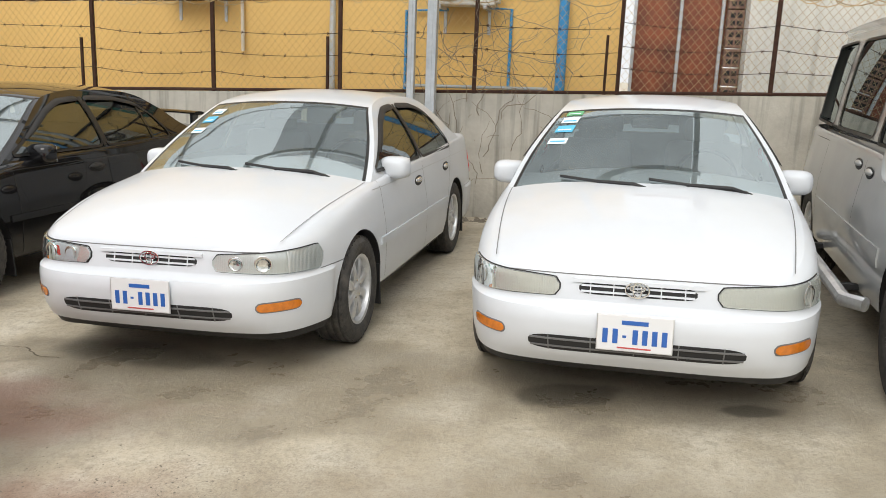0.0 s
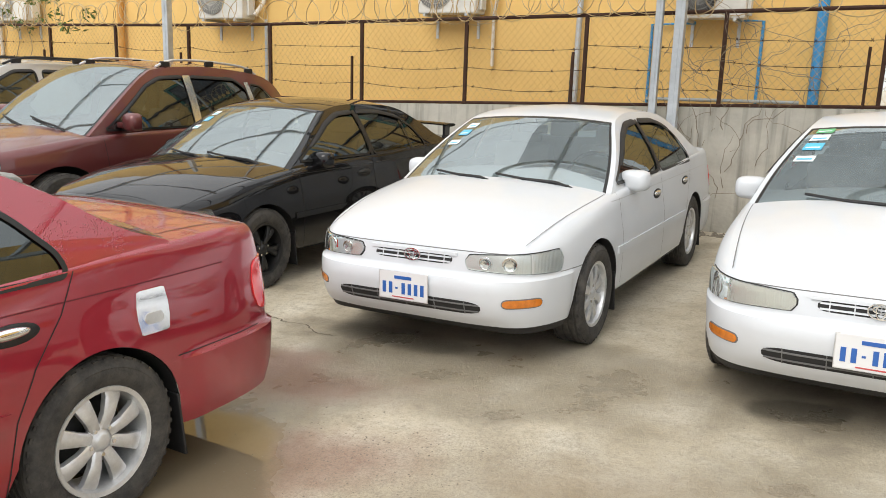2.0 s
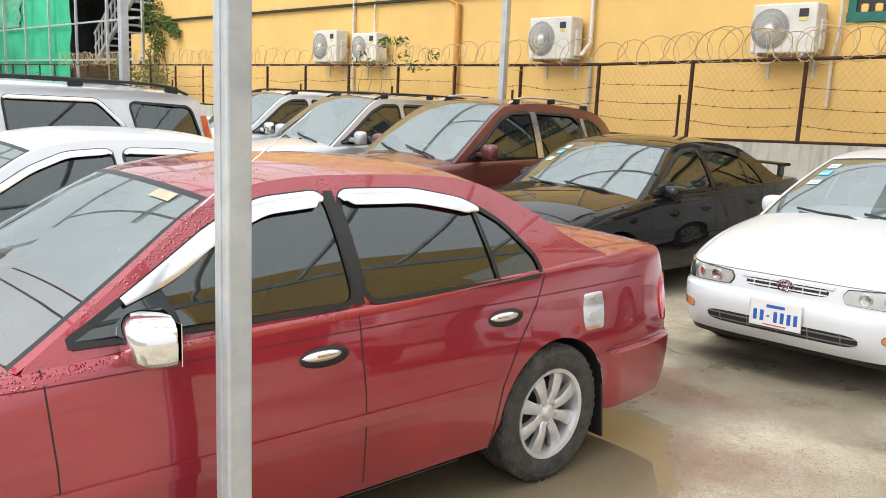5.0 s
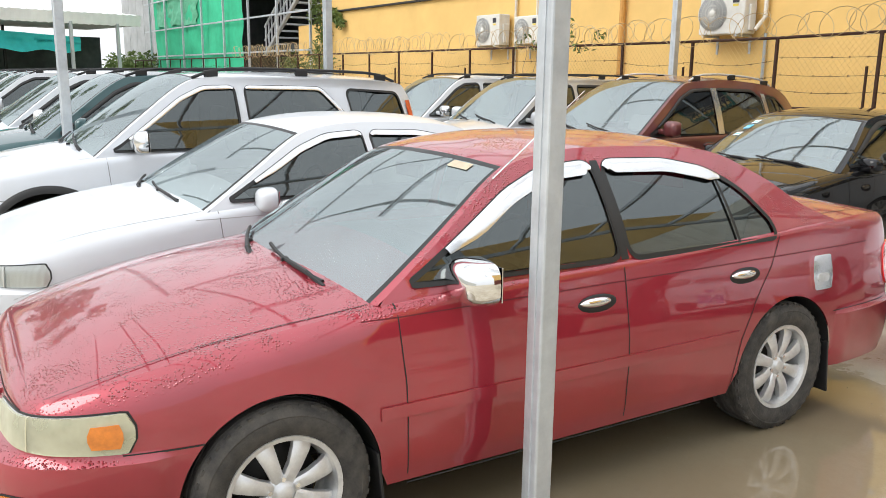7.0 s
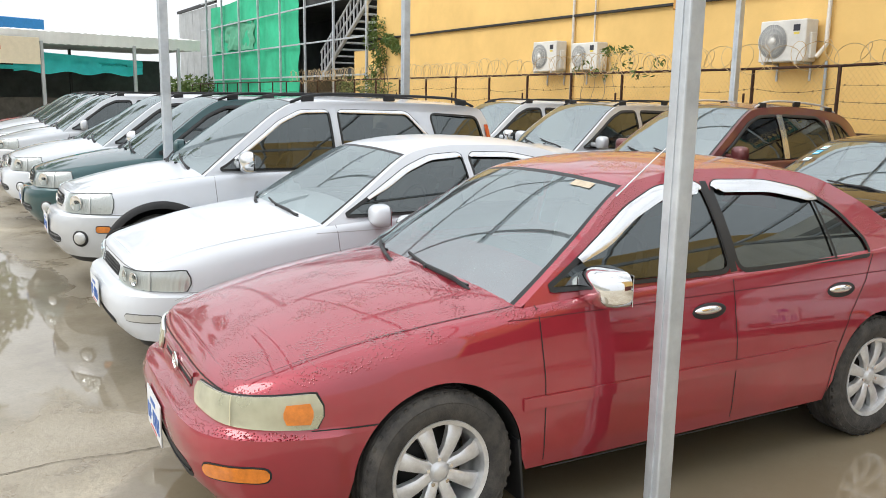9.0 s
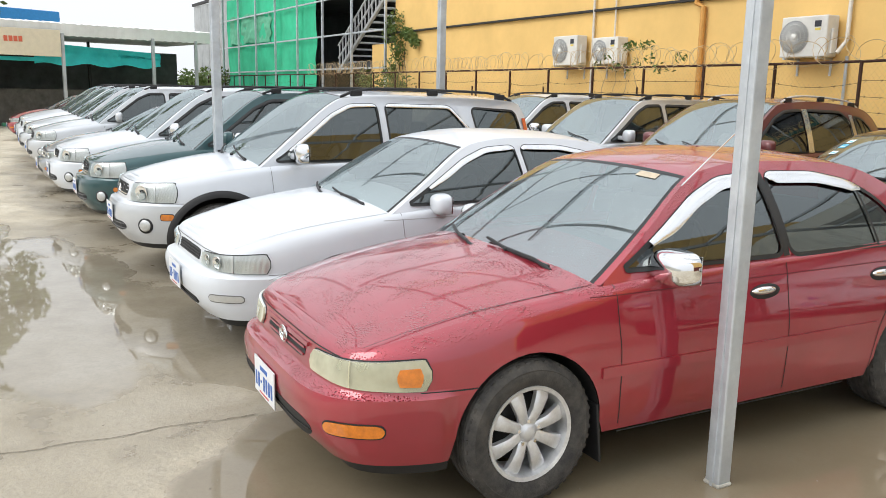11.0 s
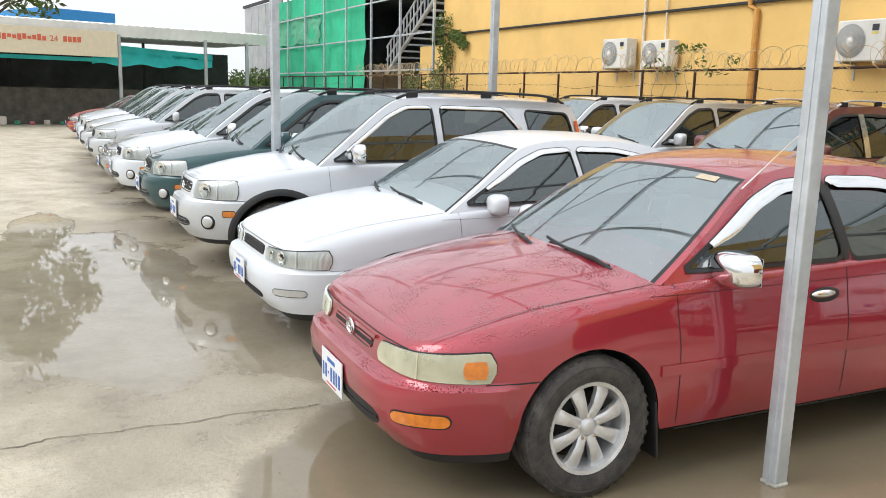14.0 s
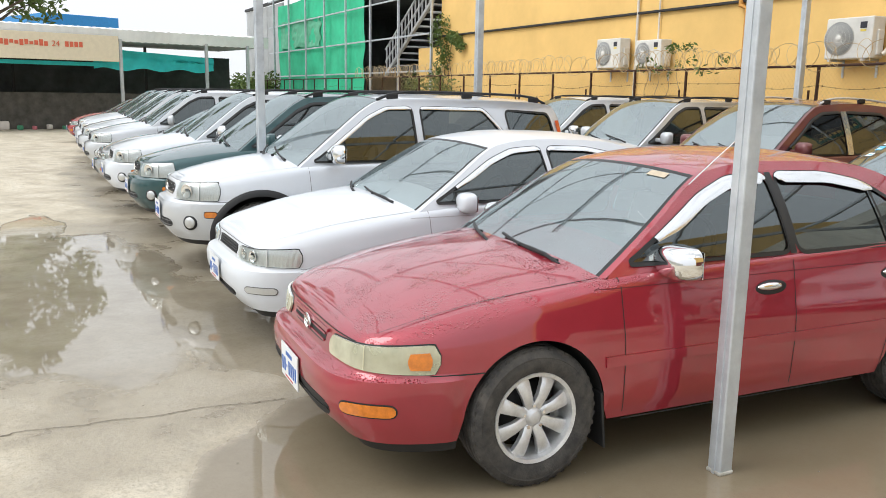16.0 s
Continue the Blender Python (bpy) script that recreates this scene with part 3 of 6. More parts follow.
        if visor:
            deep = 1.0 if col == M_RED else 0.5
            for w in wins[:2]:
                zmin = min(p[1] for p in w)
                # strip along the upper edge of the pane
                keep = []
                n = len(w)
                area = sum(a[0] * b[1] - b[0] * a[1] for a, b in zip(w, w[1:] + w[:1]))
                for i, p in enumerate(w):
                    a, b = w[i - 1], w[(i + 1) % n]
                    t = Vector((b[0] - a[0], b[1] - a[1])).normalized()
                    nrm = Vector((t.y, -t.x)) * (1 if area > 0 else -1)
                    keep.append(nrm.y > 0.3 and p[1] > zmin + 0.06 and p[0] > k.get("visor_to", -9))
                st = next((i for i in range(n) if keep[i] and not keep[i - 1]), 0)
                run = []
                i = st
                while keep[i % n] and len(run) < n:
                    run.append(w[i % n])
                    i += 1
                v, f = [], []
                for i, p in enumerate(run):
                    a, b = run[max(0, i - 1)], run[min(len(run) - 1, i + 1)]
                    t = Vector((b[0] - a[0], b[1] - a[1])).normalized()
                    nrm = Vector((t.y, -t.x)) * (1 if area > 0 else -1)
                    fade = min(1.0, 0.25 + min(i, len(run) - 1 - i) * 0.3)
                    for d, o in ((0.012, 0.004), (0.006, 0.013), (-0.025 * fade * deep, 0.016), (-0.04 * fade * deep, 0.013)):
                        x, z = p[0] + nrm.x * d, p[1] + nrm.y * d
                        v.append((x, s * yg(x, z, o), z))
                for i in range(len(run) - 1):
                    for j in range(3):
                        f.append((4 * i + j, 4 * i + j + 1, 4 * i + j + 5, 4 * i + j + 4))
                mesh_part("rain_visor", v, f, M_VISOR if visor == M_CHROME else visor, root, label="bright metal rain guard over the window" if visor == M_CHROME else "")
        # door gaps
        for line in k["seams"]:
            seam("door_gap", side_line(sh, line, s), 0.0045, seam_mat, root)
        # body crease below the belt, its shade painted as a thin darker strip
        for line in k.get("creases", ()):
            seam("crease_line", side_line(sh, line, s, 30), 0.005, M_CREASERED if col == M_RED else M_CREASEWHITE if col == M_WHITE else seam_mat, root)
        x0, x1, z0, z1 = k["moulding"]
        patch("side_moulding", sh, sh.at_x(x0), sh.at_x(x1), z0, z1, 0.009, trimmed if k.get("cladding") else col, root, 24, 3, side=s)
        for hx, hz in k["handles"]:
            p = sh.point(sh.at_x(hx), hz)
            bm = bmesh.new()
            bmesh.ops.create_uvsphere(bm, u_segments=20, v_segments=10, radius=1)
            bmesh.ops.scale(bm, vec=(0.1, 0.012, 0.037), verts=bm.verts)
            bmesh.ops.transform(bm, matrix=Matrix.Translation((p.x, s * p.y, p.z)), verts=bm.verts)
            hd = part("door_handle", bm, M_TRIM, root, smooth=True)
            bm = bmesh.new()
            bmesh.ops.create_uvsphere(bm, u_segments=20, v_segments=10, radius=1)
            bmesh.ops.scale(bm, vec=(0.078, 0.02, 0.02), verts=bm.verts)
            bmesh.ops.transform(bm, matrix=Matrix.Translation((p.x + 0.012, s * (p.y + 0.006), p.z + 0.008)), verts=bm.verts)
            part("grip", bm, M_CHROME if (visor == M_CHROME or col in (M_RED, M_WHITE)) else M_TRIM if col == M_BLACK else col, hd, smooth=True)
        # door mirror
        mx, my, mz = k["mirror"]
        bm = bmesh.new()
        bmesh.ops.create_uvsphere(bm, u_segments=20, v_segments=12, radius=1)
        for vv in bm.verts:
            c = vv.co
            c.x, c.y, c.z = math.copysign(abs(c.x) ** 0.7, c.x), math.copysign(abs(c.y) ** 0.62, c.y), math.copysign(abs(c.z) ** 0.62, c.z)
            if c.x < -0.25:
                c.x = -0.25
        bmesh.ops.scale(bm, vec=k["mirror_size"], verts=bm.verts)
        bmesh.ops.transform(bm, matrix=pose(mx, s * my, mz, 0, 0, s * -8), verts=bm.verts)
        mi = part("door_mirror", bm, mirror, root, smooth=True, sharp=50)
        part("mirror_foot", boxed((mx + 0.02, s * (my - k["mirror_size"][1] - 0.02), mz - 0.03), (0.09, 0.16, 0.06), 0.02), col, mi)
        part("mirror_glass", boxed((mx - k["mirror_size"][0] * 0.26, s * my, mz), (0.004, k["mirror_size"][1] * 1.7, k["mirror_size"][2] * 1.6), 0.001), M_CHROME, mi)
    if k.get("flare"):
        for xw in k["axles"]:
            for s in (1, -1):
                v, f = [], []
                for i in range(33):
                    a = math.pi * (i / 32 * 1.1 - 0.05)
                    for rr, o in ((k["arch"] - 0.004, 0.016), (k["arch"] + 0.035, 0.02), (k["arch"] + 0.055, 0.002)):
                        x, z = xw + rr * math.cos(a), k["hub"] + rr * math.sin(a)
                        z = max(z, k["sill"] - 0.02)
                        p = sh.point(sh.at_x(x), z, o)
                        v.append((p.x, s * p.y, p.z))
                for i in range(32):
                    for j in range(2):
                        f.append((3 * i + j, 3 * i + j + 1, 3 * i + j + 4, 3 * i + j + 3))
                mesh_part("arch_flare", v, f, M_TRIM if k["flare"] == 1 else col, root, label="black plastic wheel arch trim" if k["flare"] == 1 else "")
    if k.get("corner_tail"):
        for s in (1, -1):
            flat([densify(k["corner_tail"], 0.05)], s, 0.006, "tail_lamp", M_TAILO, root)
    # ---- lamps ----
    for s in (1, -1):
        for ln in k["lamps"]:
            nm, qa, qb, lo, hi, off, kind = ln
            lof = lo if not isinstance(lo, tuple) else (lambda q, a=lo, qa=qa, qb=qb: a[0] + (a[1] - a[0]) * (q - qa) / (qb - qa))
            hif = hi if not isinstance(hi, tuple) else (lambda q, a=hi, qa=qa, qb=qb: a[0] + (a[1] - a[0]) * (q - qa) / (qb - qa))
            if kind == "head":
                base = patch(nm, sh, qa, qb, lof, hif, 0.006, bowl or M_BOWL, root, 30, 6, side=s, soft=30)
                lo2 = lof if callable(lof) else (lambda q, v=lof: v)
                hi2 = hif if callable(hif) else (lambda q, v=hif: v)
                patch("lamp_surround", sh, qa - 0.006, qb + 0.006, lambda q: lo2(q) - 0.005, lambda q: hi2(q) + 0.005, 0.0025, M_SEAL, base, 30, 6, side=s, soft=30)
                for fq in k.get("bowls", ()):
                    q = qa + (qb - qa) * fq
                    zc, rad = (lo2(q) + hi2(q)) / 2, (hi2(q) - lo2(q)) * 0.44
                    p, p2 = sh.point(q, zc, 0.004), sh.point(q + 0.01, zc, 0.004)
                    v, f = lathe([(rad, 0.006), (rad * 0.96, 0.008), (rad * 0.85, 0.004), (rad * 0.5, 0.0), (0, -0.001)], 20)
                    ob = mesh_part("reflector", v, f, M_CHROME, base)
                    d = (p2 - p).normalized()
                    nrm = Vector((d.y, -d.x, 0))
                    nrm = nrm if nrm.x > 0 else -nrm
                    mtx = Matrix.Translation(p + nrm * 0.004) @ nrm.to_track_quat("Y", "Z").to_matrix().to_4x4()
                    if s < 0:
                        mtx = Matrix.Scale(-1, 4, (0, 1, 0)) @ mtx @ Matrix.Scale(-1, 4, (1, 0, 0))
                    ob.data.transform(mtx)
                ob = patch("lens", sh, qa, qb, lof, hif, off, lens, base, 30, 6, side=s, soft=30)
                ob.visible_shadow = False
                if "amber_at" in k and lens == M_OLDLENS:
                    a0, a1 = k["amber_at"]
                    patch("corner_lamp", sh, qa + (qb - qa) * a0, qa + (qb - qa) * a1, lambda q: lo2(q) + 0.018, lambda q: hi2(q) - 0.028, off + 0.002, M_AMBER, base, 10, 3, side=s, soft=30)
                    c0 = qa + (qb - qa) * 0.5
                    patch("corner_divider", sh, c0, c0 + 0.006, lof, hif, off + 0.001, M_LENSRIB, base, 2, 4, side=s)
                elif k.get("corner"):
                    c0 = qa + (qb - qa) * k["corner"]
                    patch("corner_divider", sh, c0, c0 + 0.008, lof, hif, off + 0.001, M_BOWL, base, 2, 4, side=s)
            elif kind == "round":
                p, p2 = sh.point(qa, lo, 0.0), sh.point(qa + 0.01, lo, 0.0)
                d = (p2 - p).normalized()
                nrm = Vector((abs(d.y), -d.x if d.y > 0 else d.x, 0)).normalized()
                nrm.y = abs(nrm.y)
                for nm2, mt2, rad, dep in (("fog_lamp", M_TRIM, hi * 1.35, 0.002), ("lens", M_BOWL, hi, 0.012)):
                    v, f = lathe([(rad, -0.02), (rad, dep), (rad * 0.8, dep + 0.006), (0, dep + 0.01)], 24)
                    ob = mesh_part(nm2, v, f, mt2, root if nm2 == "fog_lamp" else base)
                    mtx = Matrix.Translation(p) @ nrm.to_track_quat("Y", "Z").to_matrix().to_4x4()
                    if s < 0:
                        mtx = Matrix.Scale(-1, 4, (0, 1, 0)) @ mtx @ Matrix.Scale(-1, 4, (1, 0, 0))
                    ob.data.transform(mtx)
                    base = ob
            else:
                mt = {"amber": M_AMBER, "tail": M_TAIL, "fog": M_BOWL}[kind]
                base = patch(nm, sh, qa, qb, lof, hif, off, mt, root, 24, 4, side=s, soft=8)
                if kind != "tail":
                    patch("lamp_surround", sh, qa - 0.006, qb + 0.006, (lof if not callable(lof) else lof(qa)) - 0.006, (hif if not callable(hif) else hif(qa)) + 0.006, off - 0.004, M_SEAM if col not in (M_WHITE,) else M_GAPW, base, 24, 2, side=s, soft=8)
    # ---- grille, emblem, plate ----
    for ln in k["grilles"]:
        qa, z0, z1, bars, kind = ln
        hole = patch("grille" if kind != "lower" else "air_intake", sh, -qa, qa, z0, z1, 0.0015, M_SEAM, root, 40, 3, back=-0.01, soft=10)
        bmat = col if kind == "body" else M_CHROME if kind == "chrome" else M_GAPW if kind == "lower" and ribs else M_TRIM
        for b in range(bars):
            zc = z0 + (z1 - z0) * (b + 0.5) / bars
            patch("grille_bar", sh, -qa + 0.01, qa - 0.01, zc - 0.004, zc + 0.004, 0.007, bmat, hole, 24, 1)
        if kind != "plain" and ribs:
            for b in range(-4, 5, 2):
                patch("grille_rib", sh, qa * b / 5 - 0.0025, qa * b / 5 + 0.0025, z0, z1, 0.005, bmat if kind != "chrome" else M_TRIM, hole, 1, 2)
        if kind == "body":
            patch("grille_surround", sh, -qa - 0.03, qa + 0.03, z1, z1 + 0.016, 0.012, col, hole, 24, 2)
    ex = k.get("emblem")
    if ex:
        p = sh.point(0, ex, 0.016)
        for tilt, sx, sz in ((0, 0.05, 0.034), (0, 0.018, 0.032), (0, 0.032, 0.014)):
            bm = bmesh.new()
            tube(bm, [(0.0, sx * math.cos(a), sz * math.sin(a) + (0.008 if sx == 0.032 else 0)) for a in np.linspace(0, 2 * math.pi, 24, endpoint=False)], 0.004, 6, True)
            bmesh.ops.transform(bm, matrix=Matrix.Translation(p), verts=bm.verts)
            part("emblem", bm, M_CHROME, root, smooth=True)
    if plate:
        pz = k["plate"]
        p = sh.point(0, pz, 0.014)
        pl = part("number_plate", boxed((p.x, 0, p.z), (0.006, 0.31, 0.155), 0.002), M_PLATE, root, "white plate with blue marks")
        for y in (-0.122, -0.08, 0.003, 0.043, 0.083, 0.123):
            part("plate_mark", boxed((p.x + 0.004, y, p.z - 0.014), (0.002, 0.022, 0.064)), M_BLUE, pl)
        part("plate_rim", boxed((p.x - 0.001, 0, p.z), (0.006, 0.318, 0.162), 0.002), M_ALLOY, pl)
        part("plate_dash", boxed((p.x + 0.004, -0.042, p.z - 0.014), (0.002, 0.016, 0.01)), M_BLUE, pl)
        part("plate_mark", boxed((p.x + 0.004, 0, p.z + 0.047), (0.002, 0.11, 0.018)), M_BLUE, pl)
        part("plate_line", boxed((p.x + 0.004, 0, p.z - 0.064), (0.002, 0.14, 0.006)), M_PLATERED, pl)
    # hood gaps
    hx0, hx1, hy0, hy1 = k["hood"]
    for s in (1, -1):
        rows2 = []
        for i in range(24):
            t = i / 23
            x = hx1 + (hx0 - hx1) * t
            y = hy1 + (hy0 - hy1) * t ** 1.4
            rows2.append((sh.top(x, s * y), Vector((0, 0, 1))))
        seam("hood_gap", rows2, 0.0045, seam_mat, root)
    if k.get("boot"):
        bx0, bx1, by = k["boot"]
        for s in (1, -1):
            seam("boot_gap", [(sh.top(bx0 + (bx1 - bx0) * i / 15, s * by), Vector((0, 0, 1))) for i in range(16)], 0.005, seam_mat, root)
    if k.get("hood_front"):
        qf, zf = k["hood_front"]
        rows2 = []
        for i in range(33):
            q = -qf + 2 * qf * i / 32
            p = sh.point(abs(q), zf)
            p.y = math.copysign(p.y, q)
            rows2.append((p, Vector((1, 0, 0.3)).normalized()))
        seam("hood_gap", rows2, 0.005, seam_mat, root)
    # bumper gap from lamp to wheel arch
    for s in (1, -1):
        q0, q1 = k.get("bump_q", 0.45), sh.at_x(k["axles"][0] + math.sqrt(max(0.01, k["arch"] ** 2 - (zb - k["hub"]) ** 2)))
        rows2 = []
        for i in range(20):
            p = sh.point(q0 + (q1 - q0) * i / 19, zb)
            x, y, nx, ny = sh.plan(q0 + (q1 - q0) * i / 19)
            p.y *= s
            rows2.append((p, Vector((nx, ny * s, 0))))
        seam("bumper_gap", rows2, 0.006, seam_mat, root)
    # wipers and nozzles
    for t0, t1 in ((-0.62, 0.02), (0.02, 0.68)):
        bm = bmesh.new()
        pts = [screen(0.14 - 0.1 * i / 9, t0 + (t1 - t0) * i / 9, 0.016) for i in range(10)]
        tube(bm, pts, 0.008, 6)
        tube(bm, [screen(0.01, t1 + 0.03, 0.012), screen(0.05, t1 - 0.1, 0.035), pts[4]], 0.009, 6)
        part("wiper", bm, M_TRIM, root)
    if k.get("nozzles"):
        for y in (0.22, -0.22):
            p = sh.top(k["nozzles"], y)
            part("washer_nozzle", boxed((p.x, p.y, p.z + 0.006), (0.03, 0.02, 0.016), 0.005), M_TRIM, root)
    # dashboard and cabin
    wd = k["hw"] * 1.55
    belt_z = sh.sh(0)
    part("dashboard", boxed((k["cowl"] - 0.42, 0, belt_z - 0.04), (0.66, wd, 0.1), 0.045), M_TRIM, root)
    part("cabin_lining", boxed((-0.35, 0, 0.4), (1.9, wd, 0.2), 0.05), M_TRIM, root)
    for s in (1, -1):
        part("door_lining", boxed((-0.35, s * (wd / 2 - 0.02), 0.62), (2.0, 0.05, belt_z - 0.36), 0.02), M_TRIM, root)
    bm = bmesh.new()
    tube(bm, [(k["cowl"] - 0.85 - 0.06 * math.sin(a), 0.36 + 0.18 * math.cos(a), belt_z - 0.02 + 0.16 * math.sin(a)) for a in np.linspace(0, 2 * math.pi, 24, endpoint=False)], 0.014, 8, True)
    box(bm, (k["cowl"] - 0.84, 0.36, belt_z - 0.04), (0.05, 0.33, 0.06), 0.02)
    part("steering_wheel", bm, M_TRIM, root, smooth=True)
    for x, wds in ((-0.25, (0.36, -0.36)), (-1.05, (0.0,))):
        for y in wds:
            w2 = 0.5 if y else 1.2
            bm = bmesh.new()
            box(bm, (x + 0.25, y, belt_z - 0.44), (0.5, w2, 0.16), 0.06)
            box(bm, (0, 0, 0), (0.16, w2, 0.62), 0.06, pose(x - 0.03, y, belt_z - 0.13, 0, -16, 0))
            for hy in ((0,) if y else (-0.34, 0.34)):
                box(bm, (0, 0, 0), (0.1, 0.26, 0.17), 0.04, pose(x - 0.13, y + hy, belt_z + 0.24, 0, -12, 0))
            part("seat", bm, M_SEAT, root, smooth=True)
    part("rear_view_mirror", boxed(tuple(screen(0.86, 0.0, -0.06)), (0.03, 0.22, 0.06), 0.012), M_TRIM, root)
    if lens == M_OLDLENS:
        v = [screen(0.86, 0.56), screen(0.86, 0.76), screen(0.93, 0.76), screen(0.93, 0.56)]
        mesh_part("windscreen_sticker", v, [(0, 1, 2, 3)], M_CREAM, root, False, "faded cream sticker at the head of the windscreen")
    if stickers:
        for n, (vv, mt, hgt) in enumerate(((0.86, M_STICKG, 0.05), (0.74, M_STICKW, 0.05), (0.62, M_STICKER, 0.05), (0.48, M_STICKW, 0.04))[0 if stickers == 2 else 1:]):
            t0, t1 = -0.84 - (0.03 if stickers == 2 else 0), -0.70
            v = [screen(vv, t0), screen(vv, t1), screen(vv + hgt * 1.7, t1), screen(vv + hgt * 1.7, t0)]
            mesh_part("windscreen_sticker", v, [(0, 1, 2, 3)], mt, root, False)
            v = [screen(vv + 0.02, t0 + 0.02, 0.006), screen(vv + 0.02, t1 - 0.02, 0.006), screen(vv + 0.035, t1 - 0.02, 0.006), screen(vv + 0.035, t0 + 0.02, 0.006)]
            mesh_part("sticker_line", v, [(0, 1, 2, 3)], M_STICKER if mt == M_STICKW else M_STICKW, root, False)
    # wheels and mud flaps
    for xw in k["axles"]:
        for s in (1, -1):
            wheel(root, xw, s * (k["hw"] - k["wheel_in"]), s, k["hub"], k["tyre_w"], k["rim_r"], rim or M_ALLOY, k["spokes"], turn=17 * xw)
            if k.get("flaps", True):
                xm = xw - k["arch"] * 0.97
                bm = boxed((0, 0, 0), (0.012, 0.17, 0.26), 0.004, pose(xm - 0.01, s * (k["hw"] - k["wheel_in"] + 0.02), k["sill"] + 0.0, 0, 6, 0))
                part("mud_flap", bm, M_TRIM, root)
    if flap:
        x0, x1, z0, z1 = -1.53, -1.385, 0.655, 0.815
        fl = patch("fuel_flap", sh, sh.at_x(x1), sh.at_x(x0), z0, z1, 0.014, M_CHROME, root, 16, 8, "bright chrome fuel flap cover", soft=14)
        patch("flap_badge", sh, sh.at_x(x1 - 0.03), sh.at_x(x0 + 0.03), z0 + 0.035, z0 + 0.075, 0.017, M_ALLOY, fl, 10, 3, soft=6)
    if spoiler:
        sp = new("rear_spoiler")
        sp.parent = root
        bm = bmesh.new()
        pts = [(k["xr"] + 0.2 + 0.1 * (abs(y) / 0.6) ** 2, y, sh.sh(-1.9) + 0.13 - 0.02 * (abs(y) / 0.6) ** 3) for y in np.linspace(-0.62, 0.62, 17)]
        tube(bm, pts, 0.07, 10)
        bmesh.ops.scale(bm, vec=(1, 1, 0.28), space=Matrix.Translation((0, 0, -sh.sh(-1.9) - 0.13)), verts=bm.verts)
        part("wing", bm, col, sp, smooth=True)
        for s in (1, -1):
            part("strut", boxed((k["xr"] + 0.28, s * 0.55, sh.sh(-1.9) + 0.065), (0.12, 0.03, 0.13), 0.01), col, sp)
    if rails:
        for s in (1, -1):
            rl = new("roof_rail")
            rl.parent = root
            pts = []
            x0, x1 = k["rail"]
            for i in range(13):
                x = x0 + (x1 - x0) * i / 12
                zz = float(np.interp(x, [p[0] for p in outline], [p[1] for p in outline]))
                e = min(i, 12 - i)
                pts.append((x, s * (yg(x, zz) - 0.06), zz + (0.005, 0.045, 0.055)[min(e, 2)] + 0.01))
            bm = bmesh.new()
            tube(bm, pts, 0.013, 8)
            part("rail", bm, rails, rl, smooth=True)
            for i in (1, 6, 11):
                part("rail_foot", boxed((pts[i][0], pts[i][1], pts[i][2] - 0.025), (0.12, 0.035, 0.06), 0.012), M_TRIM, rl)
    return root


